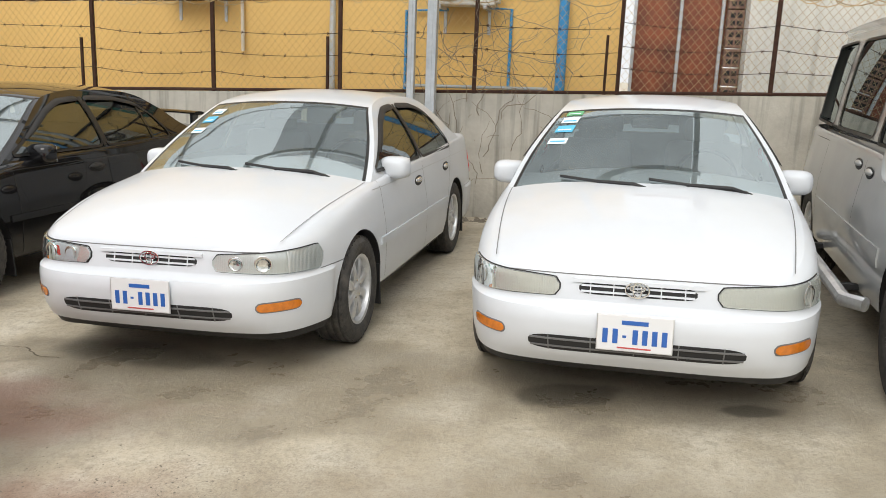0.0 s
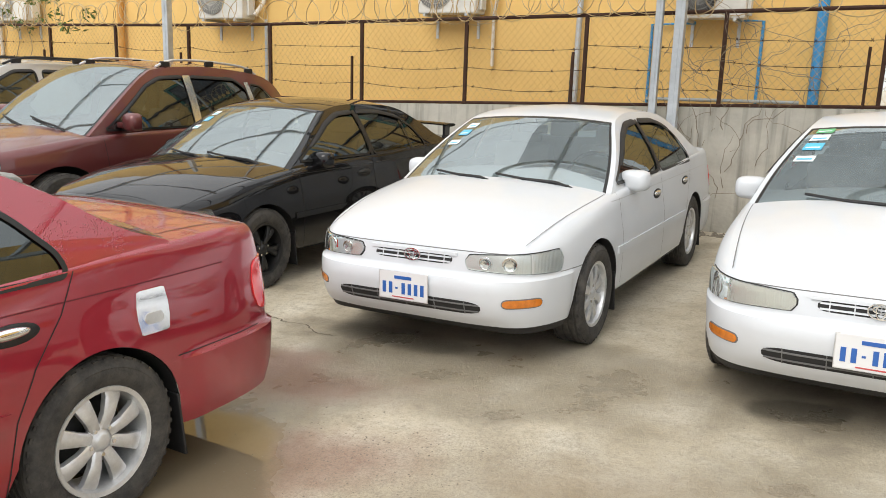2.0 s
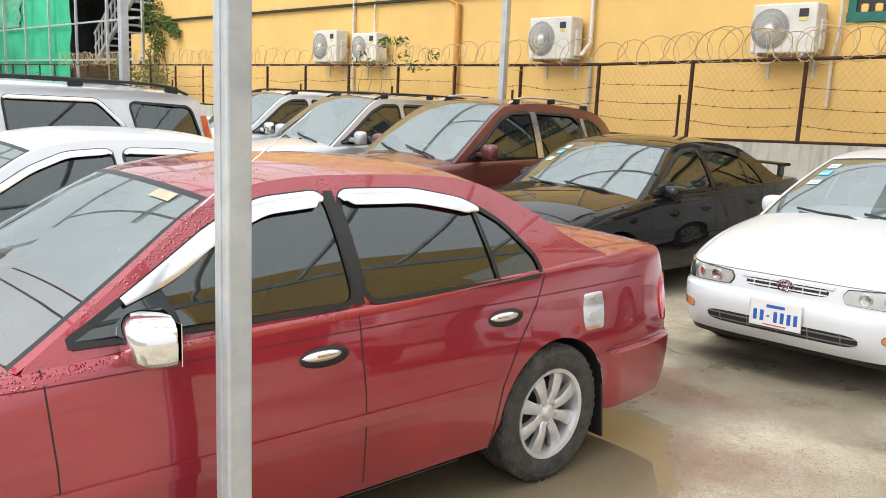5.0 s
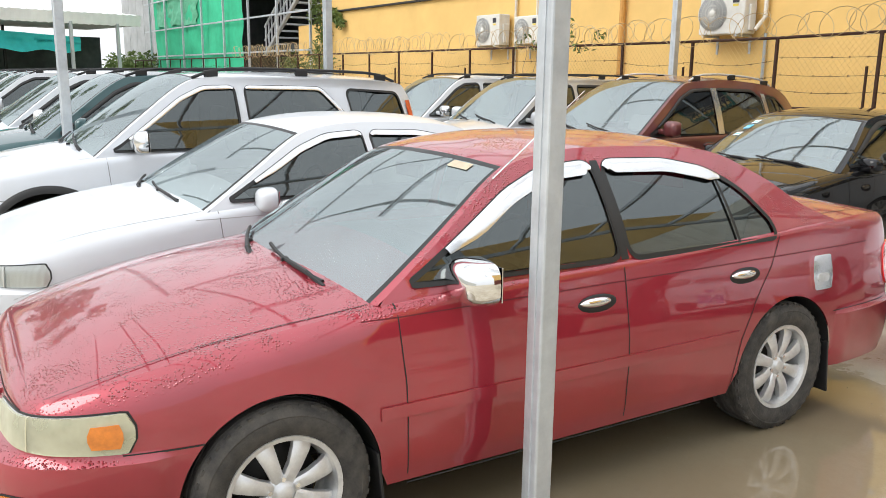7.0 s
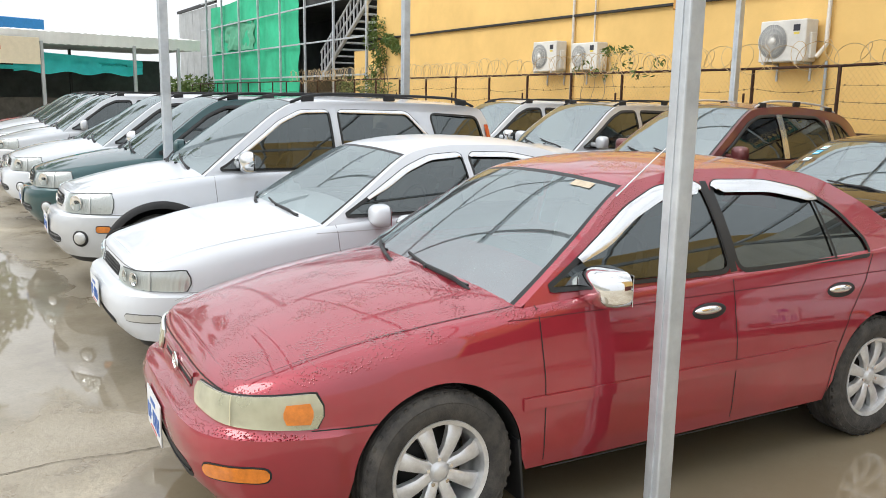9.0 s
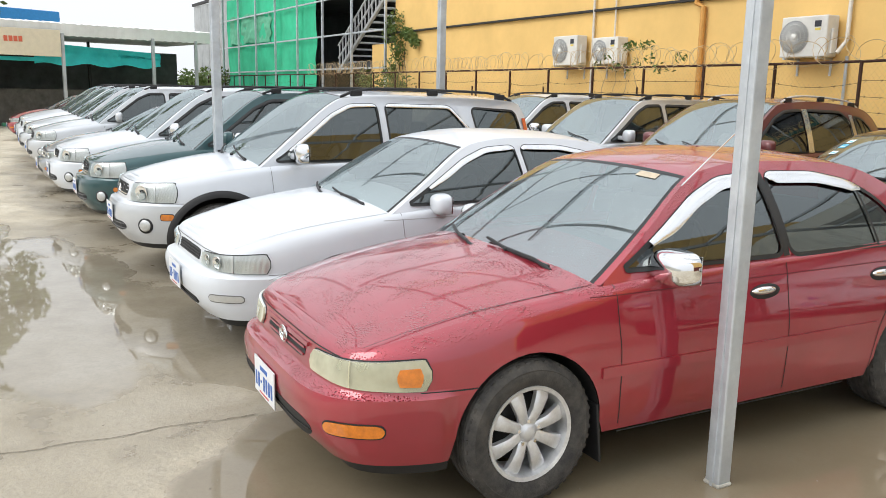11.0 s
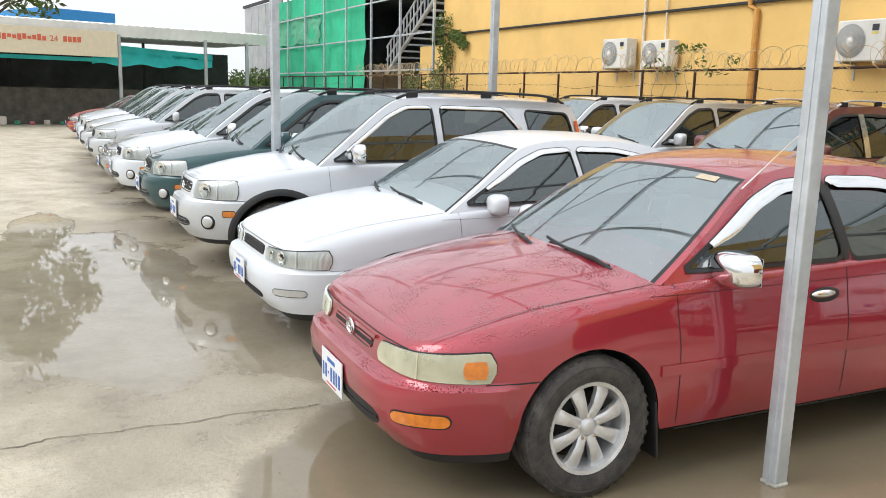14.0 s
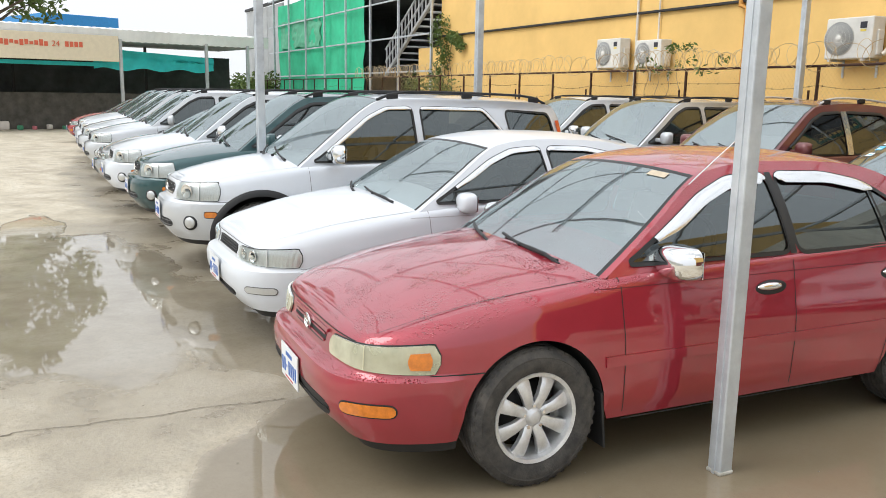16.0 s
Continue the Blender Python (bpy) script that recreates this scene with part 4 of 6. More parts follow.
SEDAN = dict(
    xf=2.1, xr=-2.28, hw=0.8425, nf=5.2, nr=8.5, sill=0.25, hub=0.305, arch=0.34, axles=(1.2325, -1.2325), zbump=0.535,
    side=[(0.15, 0.06), (0.22, 0.03), (0.32, 0.01), (0.5, 0.0), (0.62, 0.004), (0.7, 0.016), (0.8, 0.03), (0.95, 0.055)],
    front=[(0.18, 0.17), (0.25, 0.09), (0.31, 0.035), (0.38, 0.008), (0.44, 0.0), (0.49, 0.002), (0.512, 0.012), (0.522, 0.03), (0.535, 0.085), (0.57, 0.09), (0.64, 0.105), (0.68, 0.12), (0.72, 0.145)],
    rear=[(0.15, 0.14), (0.26, 0.06), (0.36, 0.01), (0.5, 0.0), (0.525, 0.015), (0.54, 0.06), (0.7, 0.065), (0.85, 0.09), (0.95, 0.14)],
    shoulder=[(-2.25, 0.945), (-1.9, 0.968), (-1.4, 0.953), (-0.6, 0.918), (0.3, 0.895), (0.8, 0.875), (1.2, 0.83), (1.5, 0.785), (1.75, 0.73), (1.95, 0.685), (2.12, 0.655)],
    crown=[(-2.25, 0.015), (-1.9, 0.04), (-1.4, 0.045), (0.5, 0.09), (0.95, 0.085), (1.4, 0.085), (1.7, 0.075), (1.9, 0.05), (2.0, 0.025), (2.12, 0.005)],
    round=[(-2.25, 0.04), (-1.9, 0.05), (-1.65, 0.035), (-1.4, 0.018), (-0.9, 0.018), (0.6, 0.025), (1.0, 0.07), (1.6, 0.09), (1.95, 0.06), (2.12, 0.04)],
    cowl=0.92, deck=-1.5, doors=(0.8, -0.2, -1.1),
    gh=[(-1.6, 0.965), (-1.4, 1.04), (-1.17, 1.185), (-0.86, 1.305), (-0.25, 1.335), (0.08, 1.31), (0.27, 1.25), (0.565, 1.07), (0.875, 0.868)],
    gh_rear=2.25, gh_front=5.75, nose=0.04, bulge=0.016, boot=(-1.62, -2.12, 0.66), visor_to=-0.9, gh_h=0.42, lean=0.25, taper=0.03,
    bow=[(0, -0.13), (1, -0.1), (2, -0.06), (3, 0), (4, 0), (5, 0.03), (6, 0.075), (8, 0.195)],
    ghcrown=[(0, 0.02), (2, 0.04), (3, 0.045), (4, 0.045), (5, 0.04), (6, 0.035), (8, 0.03)],
    windows=[([(0.74, 0.925), (0.70, 0.945), (0.26, 1.19), (0.06, 1.262), (-0.19, 1.278), (-0.205, 0.925)], 0.05), ([(-0.26, 0.92), (-0.25, 1.278), (-0.6, 1.268), (-0.84, 1.222), (-1.0, 1.13), (-1.13, 0.99), (-1.145, 0.925)], 0.06)],
    pillars=[(-0.225, 0.915, -0.215, 1.285, 0.02), (-0.9, 0.92, -0.865, 1.215, 0.008)],
    creases=[[(0.95, 0.83), (-1.95, 0.84)]],
    seams=[[(0.82, 0.89), (0.8, 0.6), (0.79, 0.24)], [(-0.21, 0.915), (-0.22, 0.6), (-0.22, 0.24)], [(-1.17, 0.93), (-1.1, 0.8), (-0.98, 0.65), (-0.9, 0.5), (-0.86, 0.3), (-0.85, 0.24)], [(0.79, 0.24), (-0.85, 0.24)], [(-1.56, 0.535), (-2.1, 0.535)]],
    moulding=(0.9, -0.88, 0.495, 0.54), handles=[(-0.06, 0.765), (-0.92, 0.775)],
    mirror=(0.52, 0.82, 0.92), mirror_size=(0.085, 0.1, 0.07),
    lamps=[("headlight", 0.34, 0.99, (0.56, 0.545), (0.635, 0.665), 0.014, "head"), ("turn_signal", 0.58, 0.81, 0.375, 0.418, 0.006, "amber"), ("tail_lamp", 4.75, 5.05, 0.62, 0.86, 0.01, "tail")],
    bowls=(0.2, 0.45), corner=0.64, amber_at=(0.77, 0.94), bump_q=0.98,
    grilles=[(0.25, 0.572, 0.622, 2, "body"), (0.46, 0.325, 0.4, 2, "lower")],
    emblem=0.605, plate=0.44, hood=(1.9, 0.9, 0.64, 0.74), hood_front=(0.62, 0.652), nozzles=1.0,
    wheel_in=0.118, tyre_w=0.19, rim_r=0.195, spokes=(7, 0.0),
)
SEDAN["lamps"][2] = ("tail_lamp", None, None, 0.62, 0.86, 0.01, "tail")
_q = Shell(SEDAN)
SEDAN["lamps"][2] = ("tail_lamp", _q.at_x(-2.03), _q.total - 0.4, 0.59, 0.81, 0.006, "tail")

SUV = dict(
    xf=2.1, xr=-2.15, hw=0.872, nf=3.3, nr=6.0, sill=0.33, hub=0.335, arch=0.4, axles=(1.31, -1.31), zbump=0.68,
    side=[(0.25, 0.05), (0.36, 0.015), (0.6, 0.0), (0.75, 0.006), (0.9, 0.03), (1.06, 0.06)],
    front=[(0.28, 0.14), (0.34, 0.08), (0.42, 0.02), (0.52, 0.0), (0.62, 0.01), (0.665, 0.03), (0.68, 0.09), (0.75, 0.1), (0.84, 0.13), (0.9, 0.2)],
    rear=[(0.28, 0.1), (0.4, 0.01), (0.6, 0.0), (0.64, 0.03), (0.68, 0.06), (0.9, 0.07), (1.08, 0.1)],
    shoulder=[(-2.15, 1.03), (-1.0, 1.02), (0.4, 1.0), (0.9, 0.985), (1.2, 0.955), (1.6, 0.9), (1.9, 0.855), (2.1, 0.84)],
    crown=[(-2.15, 0.01), (0.5, 0.08), (0.95, 0.085), (1.5, 0.075), (1.9, 0.05), (2.1, 0.015)],
    round=[(-2.15, 0.05), (0.6, 0.03), (1.0, 0.06), (1.6, 0.08), (2.1, 0.05)],
    cowl=0.98, deck=-2.05, doors=(0.85, -0.2, -1.15),
    gh=[(-2.06, 1.03), (-2.03, 1.25), (-1.96, 1.47), (-1.75, 1.575), (-0.6, 1.61), (0.0, 1.595), (0.24, 1.53), (0.6, 1.27), (0.95, 0.98)],
    gh_rear=2.1, gh_front=5.2, gh_h=0.6, lean=0.19, taper=0.008,
    bow=[(0, -0.04), (2, -0.03), (3, 0), (4, 0), (5, 0.03), (6, 0.06), (8, 0.15)],
    ghcrown=[(0, 0.02), (2, 0.03), (3, 0.04), (4, 0.045), (5, 0.04), (6, 0.035), (8, 0.03)],
    windows=[([(0.82, 1.03), (0.76, 1.06), (0.26, 1.43), (0.06, 1.52), (-0.2, 1.525), (-0.22, 1.03)], 0.05), ([(-0.32, 1.03), (-0.3, 1.525), (-1.0, 1.515), (-1.2, 1.3), (-1.22, 1.04)], 0.05), ([(-1.33, 1.06), (-1.26, 1.5), (-1.82, 1.47), (-1.92, 1.08)], 0.06)],
    pillars=[(-0.27, 1.02, -0.25, 1.53, 0.03), (-1.275, 1.03, -1.1, 1.515, 0.02)],
    seams=[[(0.88, 1.0), (0.86, 0.7), (0.85, 0.4)], [(-0.26, 1.01), (-0.26, 0.4)], [(-1.28, 1.03), (-1.2, 0.9), (-1.0, 0.72), (-0.93, 0.5), (-0.92, 0.4)]],
    moulding=(0.9, -0.9, 0.58, 0.66), handles=[(-0.08, 0.9), (-1.0, 0.91)],
    mirror=(0.62, 0.95, 1.1), mirror_size=(0.085, 0.105, 0.09),
    lamps=[("headlight", 0.4, 0.92, 0.69, (0.835, 0.855), 0.014, "head"), ("turn_signal", 0.78, 0.89, 0.54, 0.59, 0.006, "amber"), ("fog_lamp", 0.64, 0.64, 0.49, 0.05, 0.006, "round")],
    bowls=(0.36,), corner=0.62,
    grilles=[(0.3, 0.715, 0.815, 3, "chrome"), (0.42, 0.43, 0.51, 2, "lower")],
    emblem=0.765, plate=0.56, hood=(1.95, 0.95, 0.56, 0.76), hood_front=(0.38, 0.845), nozzles=1.06, bump_q=0.3,
    wheel_in=0.13, tyre_w=0.2, rim_r=0.2, spokes=(5, 0.0), rail=(0.12, -1.85), flaps=False, flare=1, corner_tail=[(-1.965, 1.05), (-2.035, 1.05), (-1.985, 1.4), (-1.92, 1.4)],
)
_q = Shell(SUV)
SUV["lamps"].append(("tail_lamp", _q.at_x(-2.02), _q.total - 0.66, 1.0, 1.03, 0.006, "tail"))
CROSS = dict(SUV)
CROSS.update(
    xf=2.25, xr=-2.25, hw=0.9, nf=3.2, nr=4.5,
    gh=[(-2.1, 1.05), (-1.92, 1.25), (-1.72, 1.45), (-1.4, 1.56), (-0.6, 1.625), (0.0, 1.6), (0.24, 1.53), (0.62, 1.28), (1.0, 0.98)],
    deck=-2.1, lean=0.2, rail=(0.0, -1.5), flare=0, corner_tail=None,
    windows=[([(0.82, 1.03), (0.76, 1.06), (0.26, 1.43), (0.06, 1.51), (-0.26, 1.525), (-0.28, 1.03)], 0.05), ([(-0.38, 1.03), (-0.36, 1.525), (-1.0, 1.505), (-1.16, 1.4), (-1.22, 1.05)], 0.05), ([(-1.32, 1.06), (-1.26, 1.45), (-1.45, 1.42), (-1.78, 1.16), (-1.76, 1.09)], 0.05)],
    pillars=[(-0.33, 1.02, -0.31, 1.535, 0.05), (-1.27, 1.03, -1.2, 1.47, 0.036)], plate=0.56,
)
VAN = dict(SUV)
VAN.update(
    xf=2.35, xr=-2.35, hw=0.92, nf=4.0, nr=9.0, axles=(1.45, -1.45), sill=0.34, hub=0.34, arch=0.39, zbump=0.66,
    shoulder=[(-2.35, 1.12), (0.4, 1.1), (1.2, 1.05), (1.9, 0.95), (2.35, 0.88)],
    gh=[(-2.32, 1.12), (-2.3, 1.5), (-2.24, 1.78), (-2.0, 1.87), (-0.6, 1.9), (0.5, 1.88), (0.8, 1.8), (1.15, 1.5), (1.6, 1.02)],
    flare=0, corner_tail=None, cowl=1.6, deck=-2.28, lean=0.16, gh_h=0.78, taper=0.0,
    windows=[([(1.3, 1.15), (0.8, 1.72), (0.5, 1.76), (0.35, 1.15)], 0.06), ([(0.22, 1.17), (0.3, 1.76), (-0.95, 1.76), (-0.95, 1.17)], 0.07), ([(-1.1, 1.17), (-1.1, 1.76), (-2.1, 1.74), (-2.15, 1.19)], 0.08)],
    pillars=[], seams=[[(0.28, 1.1), (0.26, 0.42)], [(-1.02, 1.1), (-1.02, 0.42)], [(-1.02, 1.06), (-2.2, 1.06)], [(1.25, 1.05), (1.2, 0.5)]],
    handles=[(0.1, 1.0), (0.42, 0.98)], moulding=(1.0, -0.95, 0.56, 0.66), mirror=(1.72, 1.0, 1.15), rail=(0, -1), hood=(2.1, 1.6, 0.6, 0.75),
)
_q = Shell(VAN)
VAN["lamps"] = VAN["lamps"][:3] + [("tail_lamp", _q.at_x(-2.3), _q.total - 0.7, 0.8, 1.1, 0.006, "tail")]


def rise(x):
    """The yard climbs gently towards the right-hand end."""
    return 0.026 * 0.6 * math.log(1 + math.exp(min(30.0, (min(x, 12.0) + 2.6) / 0.6)))


def ground_z(x, y):
    """The yard's height: a shallow hollow under the red car holds the rain water."""
    return rise(x) - 0.035 * math.exp(-min(50.0, (((x + 2.2) / 2.0) ** 2 + ((y - 0.6) / 2.6) ** 2) ** 3))


def at(x, y, heading):
    return pose(x, y, rise(x), 0, math.degrees(-math.atan((rise(x + 0.5) - rise(x - 0.5)))), 0) @ pose(0, 0, 0, 0, 0, heading)


RED = dict(SEDAN)
RED.update(plate=0.4, lamps=[("headlight", 0.36, 1.02, (0.56, 0.545), (0.635, 0.665), 0.014, "head"), ("turn_signal", 0.59, 0.84, 0.37, 0.42, 0.006, "amber"), SEDAN["lamps"][2]], bowls=(), spokes=(8, 0.0), mirror=(0.52, 0.85, 0.93), mirror_size=(0.105, 0.125, 0.075), amber_at=(0.8, 0.95), grilles=[(0.27, 0.568, 0.625, 2, "body"), (0.5, 0.31, 0.4, 1, "plain")])
red_car = car("red_sedan", RED, M_RED, "wet red metallic sedan with chrome window visors", pose(0, 0, -0.033) @ at(-2.931, 1.045, -104.8) @ Matrix.Scale(1.026, 4, (0, 0, 1)), visor=M_CHROME, mirror=M_CHROME, lens=M_OLDLENS, flap=True, ribs=False)
part("antenna", tube(bmesh.new(), [(0.3, 0.6, 1.24), (0.12, 0.61, 1.38), (-0.12, 0.62, 1.56)], 0.0035, 6, r2=0.002), M_CHROME, red_car)
WONE = dict(SEDAN)
WONE["spokes"] = (8, 0.0)
car("white_sedan", WONE, M_WHITE, "clean white sedan with clear headlights and alloy wheels", at(-0.85, 5.95, -103.1), "white sedans", stickers=1, visor=M_TRIM)
WTWO = dict(SEDAN)
WTWO["bowls"] = (0.7,)
WTWO["corner"] = 0.72
car("white_sedan", WTWO, M_WHITE, "white sedan with hazy headlights, parked by the grey van", at(1.47, 5.42, -104.5), "white sedans", stickers=2, visor=M_TRIM, lens=thin_glass("hazy_lamp_lens", (0.9, 0.9, 0.82), haze=0.3))
WTHREE = dict(SEDAN)
WTHREE["grilles"] = [(0.28, 0.565, 0.635, 4, "plain"), (0.45, 0.31, 0.37, 1, "plain")]
WTHREE["lamps"] = [SEDAN["lamps"][0], ("turn_signal", 0.6, 0.83, 0.37, 0.41, 0.006, "fog"), SEDAN["lamps"][2]]
WTHREE["emblem"] = None
car("white_sedan", WTHREE, M_WHITE, "white sedan with dark grille beside the red one", at(-5.08, 1.59, -102.6), "white sedans", visor=M_CHROME, trimmed=M_WHITE)
BLK = dict(SEDAN)
BLK["spokes"] = (5, 0.16)
car("black_sedan", BLK, M_BLACK, "glossy black sedan with rear spoiler and black wheels", at(-3.35, 6.48, -103), rim=M_DARKALLOY, bowl=M_DIMBOWL, spoiler=True, stickers=1, visor=M_TRIM)
car("maroon_crossover", CROSS, M_MAROON, "dark maroon crossover with bright pillar trims and roof rails", at(-5.65, 7.17, -103), rails=M_ALLOY, trimmed=M_VISOR, visor=M_TRIM, category="car")
one = car("compact_suv", SUV, M_PEARL, "pale silver compact suv with black wheel arches", at(-7.3, 1.99, -102.8), "compact suvs", rails=M_TRIM, visor=M_CHROME, mirror=M_CHROME, bumper=M_SILVER, trimmed=M_PEARL)
green = car("compact_suv", SUV, M_GREEN, "dark green compact suv between two white ones", at(-9.39, 2.38, -102.8), "compact suvs", rails=M_TRIM, visor=M_TRIM)
white = car("compact_suv", SUV, M_WHITE, "white compact suv with chrome mirrors", at(-11.49, 2.73, -102.8), "compact suvs", rails=M_TRIM, visor=M_TRIM, mirror=M_CHROME, trimmed=M_WHITE)
silver = car("compact_suv", SUV, M_SILVER, "silver compact suv with roof rails", at(-15.93, 3.7, -102.5), "compact suvs", rails=M_TRIM, visor=M_TRIM, trimmed=M_SILVER)
car("grey_sedan", SEDAN, M_GREY, "grey sedan squeezed between white suvs", at(-13.73, 3.24, -102.5))
for x, y, src, lab in ((-18.13, 4.18, silver, ""), (-20.33, 4.73, white, ""), (-22.53, 5.28, silver, ""), (-7.95, 7.75, silver, "silver compact suv with roof rails near the fence"), (-10.2, 8.3, white, "white compact suv near the fence")):
    ob = copy_thing(src, at(x, y, -102.8))
    if lab:
        tagged(ob, lab)
car("red_sedan", SEDAN, paint("bright_red_paint", (0.3, 0.03, 0.035), rough=0.35), "red sedan closing the long row of cars", at(-26.8, 6.2, -103))
van = car("grey_van", VAN, paint("light_grey_paint", (0.5, 0.51, 0.51), metal=0.4, rough=0.35), "grey passenger van with steel side step", at(3.5, 4.85, -106), category="van", visor=None)

for sgn in (1, -1):
    step_ob = part("side_step", tube(bmesh.new(), [(1.0, sgn * 0.94, 0.36), (0.92, sgn * 1.03, 0.36), (-0.92, sgn * 1.03, 0.36), (-1.0, sgn * 0.94, 0.36)], 0.04, 10), M_ALLOY, van, "bright steel side step", smooth=True)
    for x in (0.6, -0.6):
        part("step_bracket", boxed((x, sgn * 0.93, 0.36), (0.05, 0.2, 0.03)), M_TRIM, step_ob)


# ---- ground ----
def ground_material():
    m = bpy.data.materials.new("wet_concrete")
    m.use_nodes = True
    n, l = m.node_tree.nodes, m.node_tree.links
    b = n["Principled BSDF"]
    tc = n.new("ShaderNodeTexCoord")

    def noise_tex(scale, detail=8, rough=0.6):
        t = n.new("ShaderNodeTexNoise")
        t.inputs["Scale"].default_value, t.inputs["Detail"].default_value, t.inputs["Roughness"].default_value = scale, detail, rough
        l.new(tc.outputs["Object"], t.inputs["Vector"])
        return t.outputs[0]

    def remap(v, a, b2, c=0.0, d=1.0):
        r = n.new("ShaderNodeMapRange")
        r.interpolation_type = "SMOOTHSTEP"
        for i, x in enumerate((a, b2, c, d)):
            r.inputs[i + 1].default_value = x
        l.new(v, r.inputs[0])
        return r.outputs[0]

    def math_node(op, a, b2):
        r = n.new("ShaderNodeMath")
        r.operation = op
        for i, v in enumerate((a, b2)):
            if isinstance(v, (int, float)):
                r.inputs[i].default_value = v
            else:
                l.new(v, r.inputs[i])
        return r.outputs[0]

    def mix(f, a, b2):
        r = n.new("ShaderNodeMix")
        r.data_type = "RGBA"
        l.new(f, r.inputs[0])
        for i, v in ((6, a), (7, b2)):
            if isinstance(v, tuple):
                r.inputs[i].default_value = (*v, 1)
            else:
                l.new(v, r.inputs[i])
        return r.outputs[2]

    def blot(x, y, rx, ry, turn, ragged=0.5, soft=0.25, scale=1.3):
        """A ragged patch round a place: 1 inside, 0 outside."""
        mp = n.new("ShaderNodeMapping")
        mp.vector_type = "TEXTURE"
        mp.inputs["Location"].default_value = (x, y, 0)
        mp.inputs["Rotation"].default_value = (0, 0, radians(turn))
        mp.inputs["Scale"].default_value = (rx, ry, 1)
        l.new(tc.outputs["Object"], mp.inputs["Vector"])
        ln = n.new("ShaderNodeVectorMath")
        ln.operation = "LENGTH"
        l.new(mp.outputs[0], ln.inputs[0])
        d = math_node("ADD", ln.outputs["Value"], math_node("MULTIPLY", math_node("SUBTRACT", noise_tex(scale, 5, 0.55), 0.5), ragged * 4))
        return remap(d, 1 + soft, 1 - soft)

    def union(vs):
        out = vs[0]
        for v in vs[1:]:
            out = math_node("MAXIMUM", out, v)
        return out

    big, mid, fine = noise_tex(0.35), noise_tex(2.2, 10, 0.65), noise_tex(45, 8, 0.7)
    c = mix(remap(big, 0.35, 0.65), (0.55, 0.485, 0.36), (0.44, 0.38, 0.275))
    c = mix(remap(mid, 0.42, 0.7), c, (0.62, 0.57, 0.46))
    c = mix(remap(mid, 0.5, 0.3), c, (0.34, 0.295, 0.22))
    c = mix(math_node("MULTIPLY", remap(fine, 0.45, 0.7), 0.4), c, (0.24, 0.21, 0.16))
    damp = union([blot(0.95, 2.1, 1.9, 1.1, -10, 0.3, 0.5), blot(-0.9, 4.0, 1.3, 0.7, -13, 0.35), blot(1.3, 3.9, 1.1, 0.5, -13, 0.35), blot(-2.4, 3.2, 1.5, 0.6, 20, 0.4), blot(-2.9, 1.1, 1.3, 2.3, -14, 0.2), blot(-7.5, -0.2, 4.0, 1.0, -12, 0.3), blot(-6.0, -1.0, 2.6, 1.2, -12, 0.3), blot(-15, 2.0, 7, 1.0, -12, 0.3)])
    c = mix(math_node("MULTIPLY", damp, 0.52), c, (0.18, 0.15, 0.105))
    grain = noise_tex(14, 8, 0.75)
    c = mix(math_node("MULTIPLY", remap(grain, 0.48, 0.68), 0.5), c, (0.26, 0.225, 0.17))
    c = mix(math_node("MULTIPLY", remap(noise_tex(130, 5, 0.75), 0.52, 0.66), 0.5), c, (0.15, 0.13, 0.1))
    red = union([blot(-2.3, 3.55, 1.0, 0.35, -8, 0.5, 0.5, 2.0), blot(-1.6, 2.5, 0.7, 0.3, 30, 0.5, 0.5, 2.0)])
    c = mix(math_node("MULTIPLY", red, 0.55), c, (0.2, 0.075, 0.05))
    brown = union([blot(-3.4, 2.6, 1.1, 0.8, 10, 0.5, 0.5, 1.4), blot(0.6, 2.2, 1.2, 0.5, -20, 0.5, 0.6, 1.1), blot(-1.4, 1.2, 0.9, 0.5, 15, 0.5, 0.6, 1.6)])
    c = mix(math_node("MULTIPLY", brown, 0.45), c, (0.25, 0.185, 0.115))
    oil = union([blot(0.72, 3.78, 0.26, 0.14, 10, 0.3, 0.2, 3.0), blot(1.55, 3.6, 0.16, 0.07, 0, 0.4, 0.3, 4.0), blot(-1.5, 4.3, 0.5, 0.16, -13, 0.4, 0.4, 2.0)])
    c = mix(math_node("MULTIPLY", oil, 0.75), c, (0.09, 0.08, 0.06))
    grit = blot(-1.1, 2.6, 1.0, 0.35, 30, 0.5, 0.4, 2.0)
    c = mix(math_node("MULTIPLY", math_node("MULTIPLY", grit, remap(noise_tex(85, 6, 0.7), 0.45, 0.65)), 0.5), c, (0.17, 0.15, 0.12))
    mud = union([blot(-2.35, 1.1, 1.0, 2.0, -15, 0.12, 0.06), blot(-2.75, -0.8, 1.2, 0.95, -25, 0.1, 0.05)])
    c = mix(math_node("MULTIPLY", mud, 0.8), c, (0.21, 0.163, 0.095))
    water = union([blot(-7.5, -0.95, 2.7, 0.95, -10, 0.16, 0.06), blot(-10.5, -0.6, 1.2, 0.35, -14, 0.3, 0.08), blot(-5.6, -0.2, 1.3, 0.6, -12, 0.2, 0.07)])
    water = math_node("MAXIMUM", mud, math_node("MULTIPLY", water, remap(noise_tex(0.9, 6, 0.6), 0.26, 0.36)))
    c = mix(math_node("MULTIPLY", water, 0.35), c, (0.19, 0.165, 0.12))
    l.new(c, b.inputs["Base Color"])
    dry = remap(mid, 0.3, 0.7, 0.5, 0.9)
    wetness = math_node("SUBTRACT", dry, math_node("MULTIPLY", damp, 0.3))
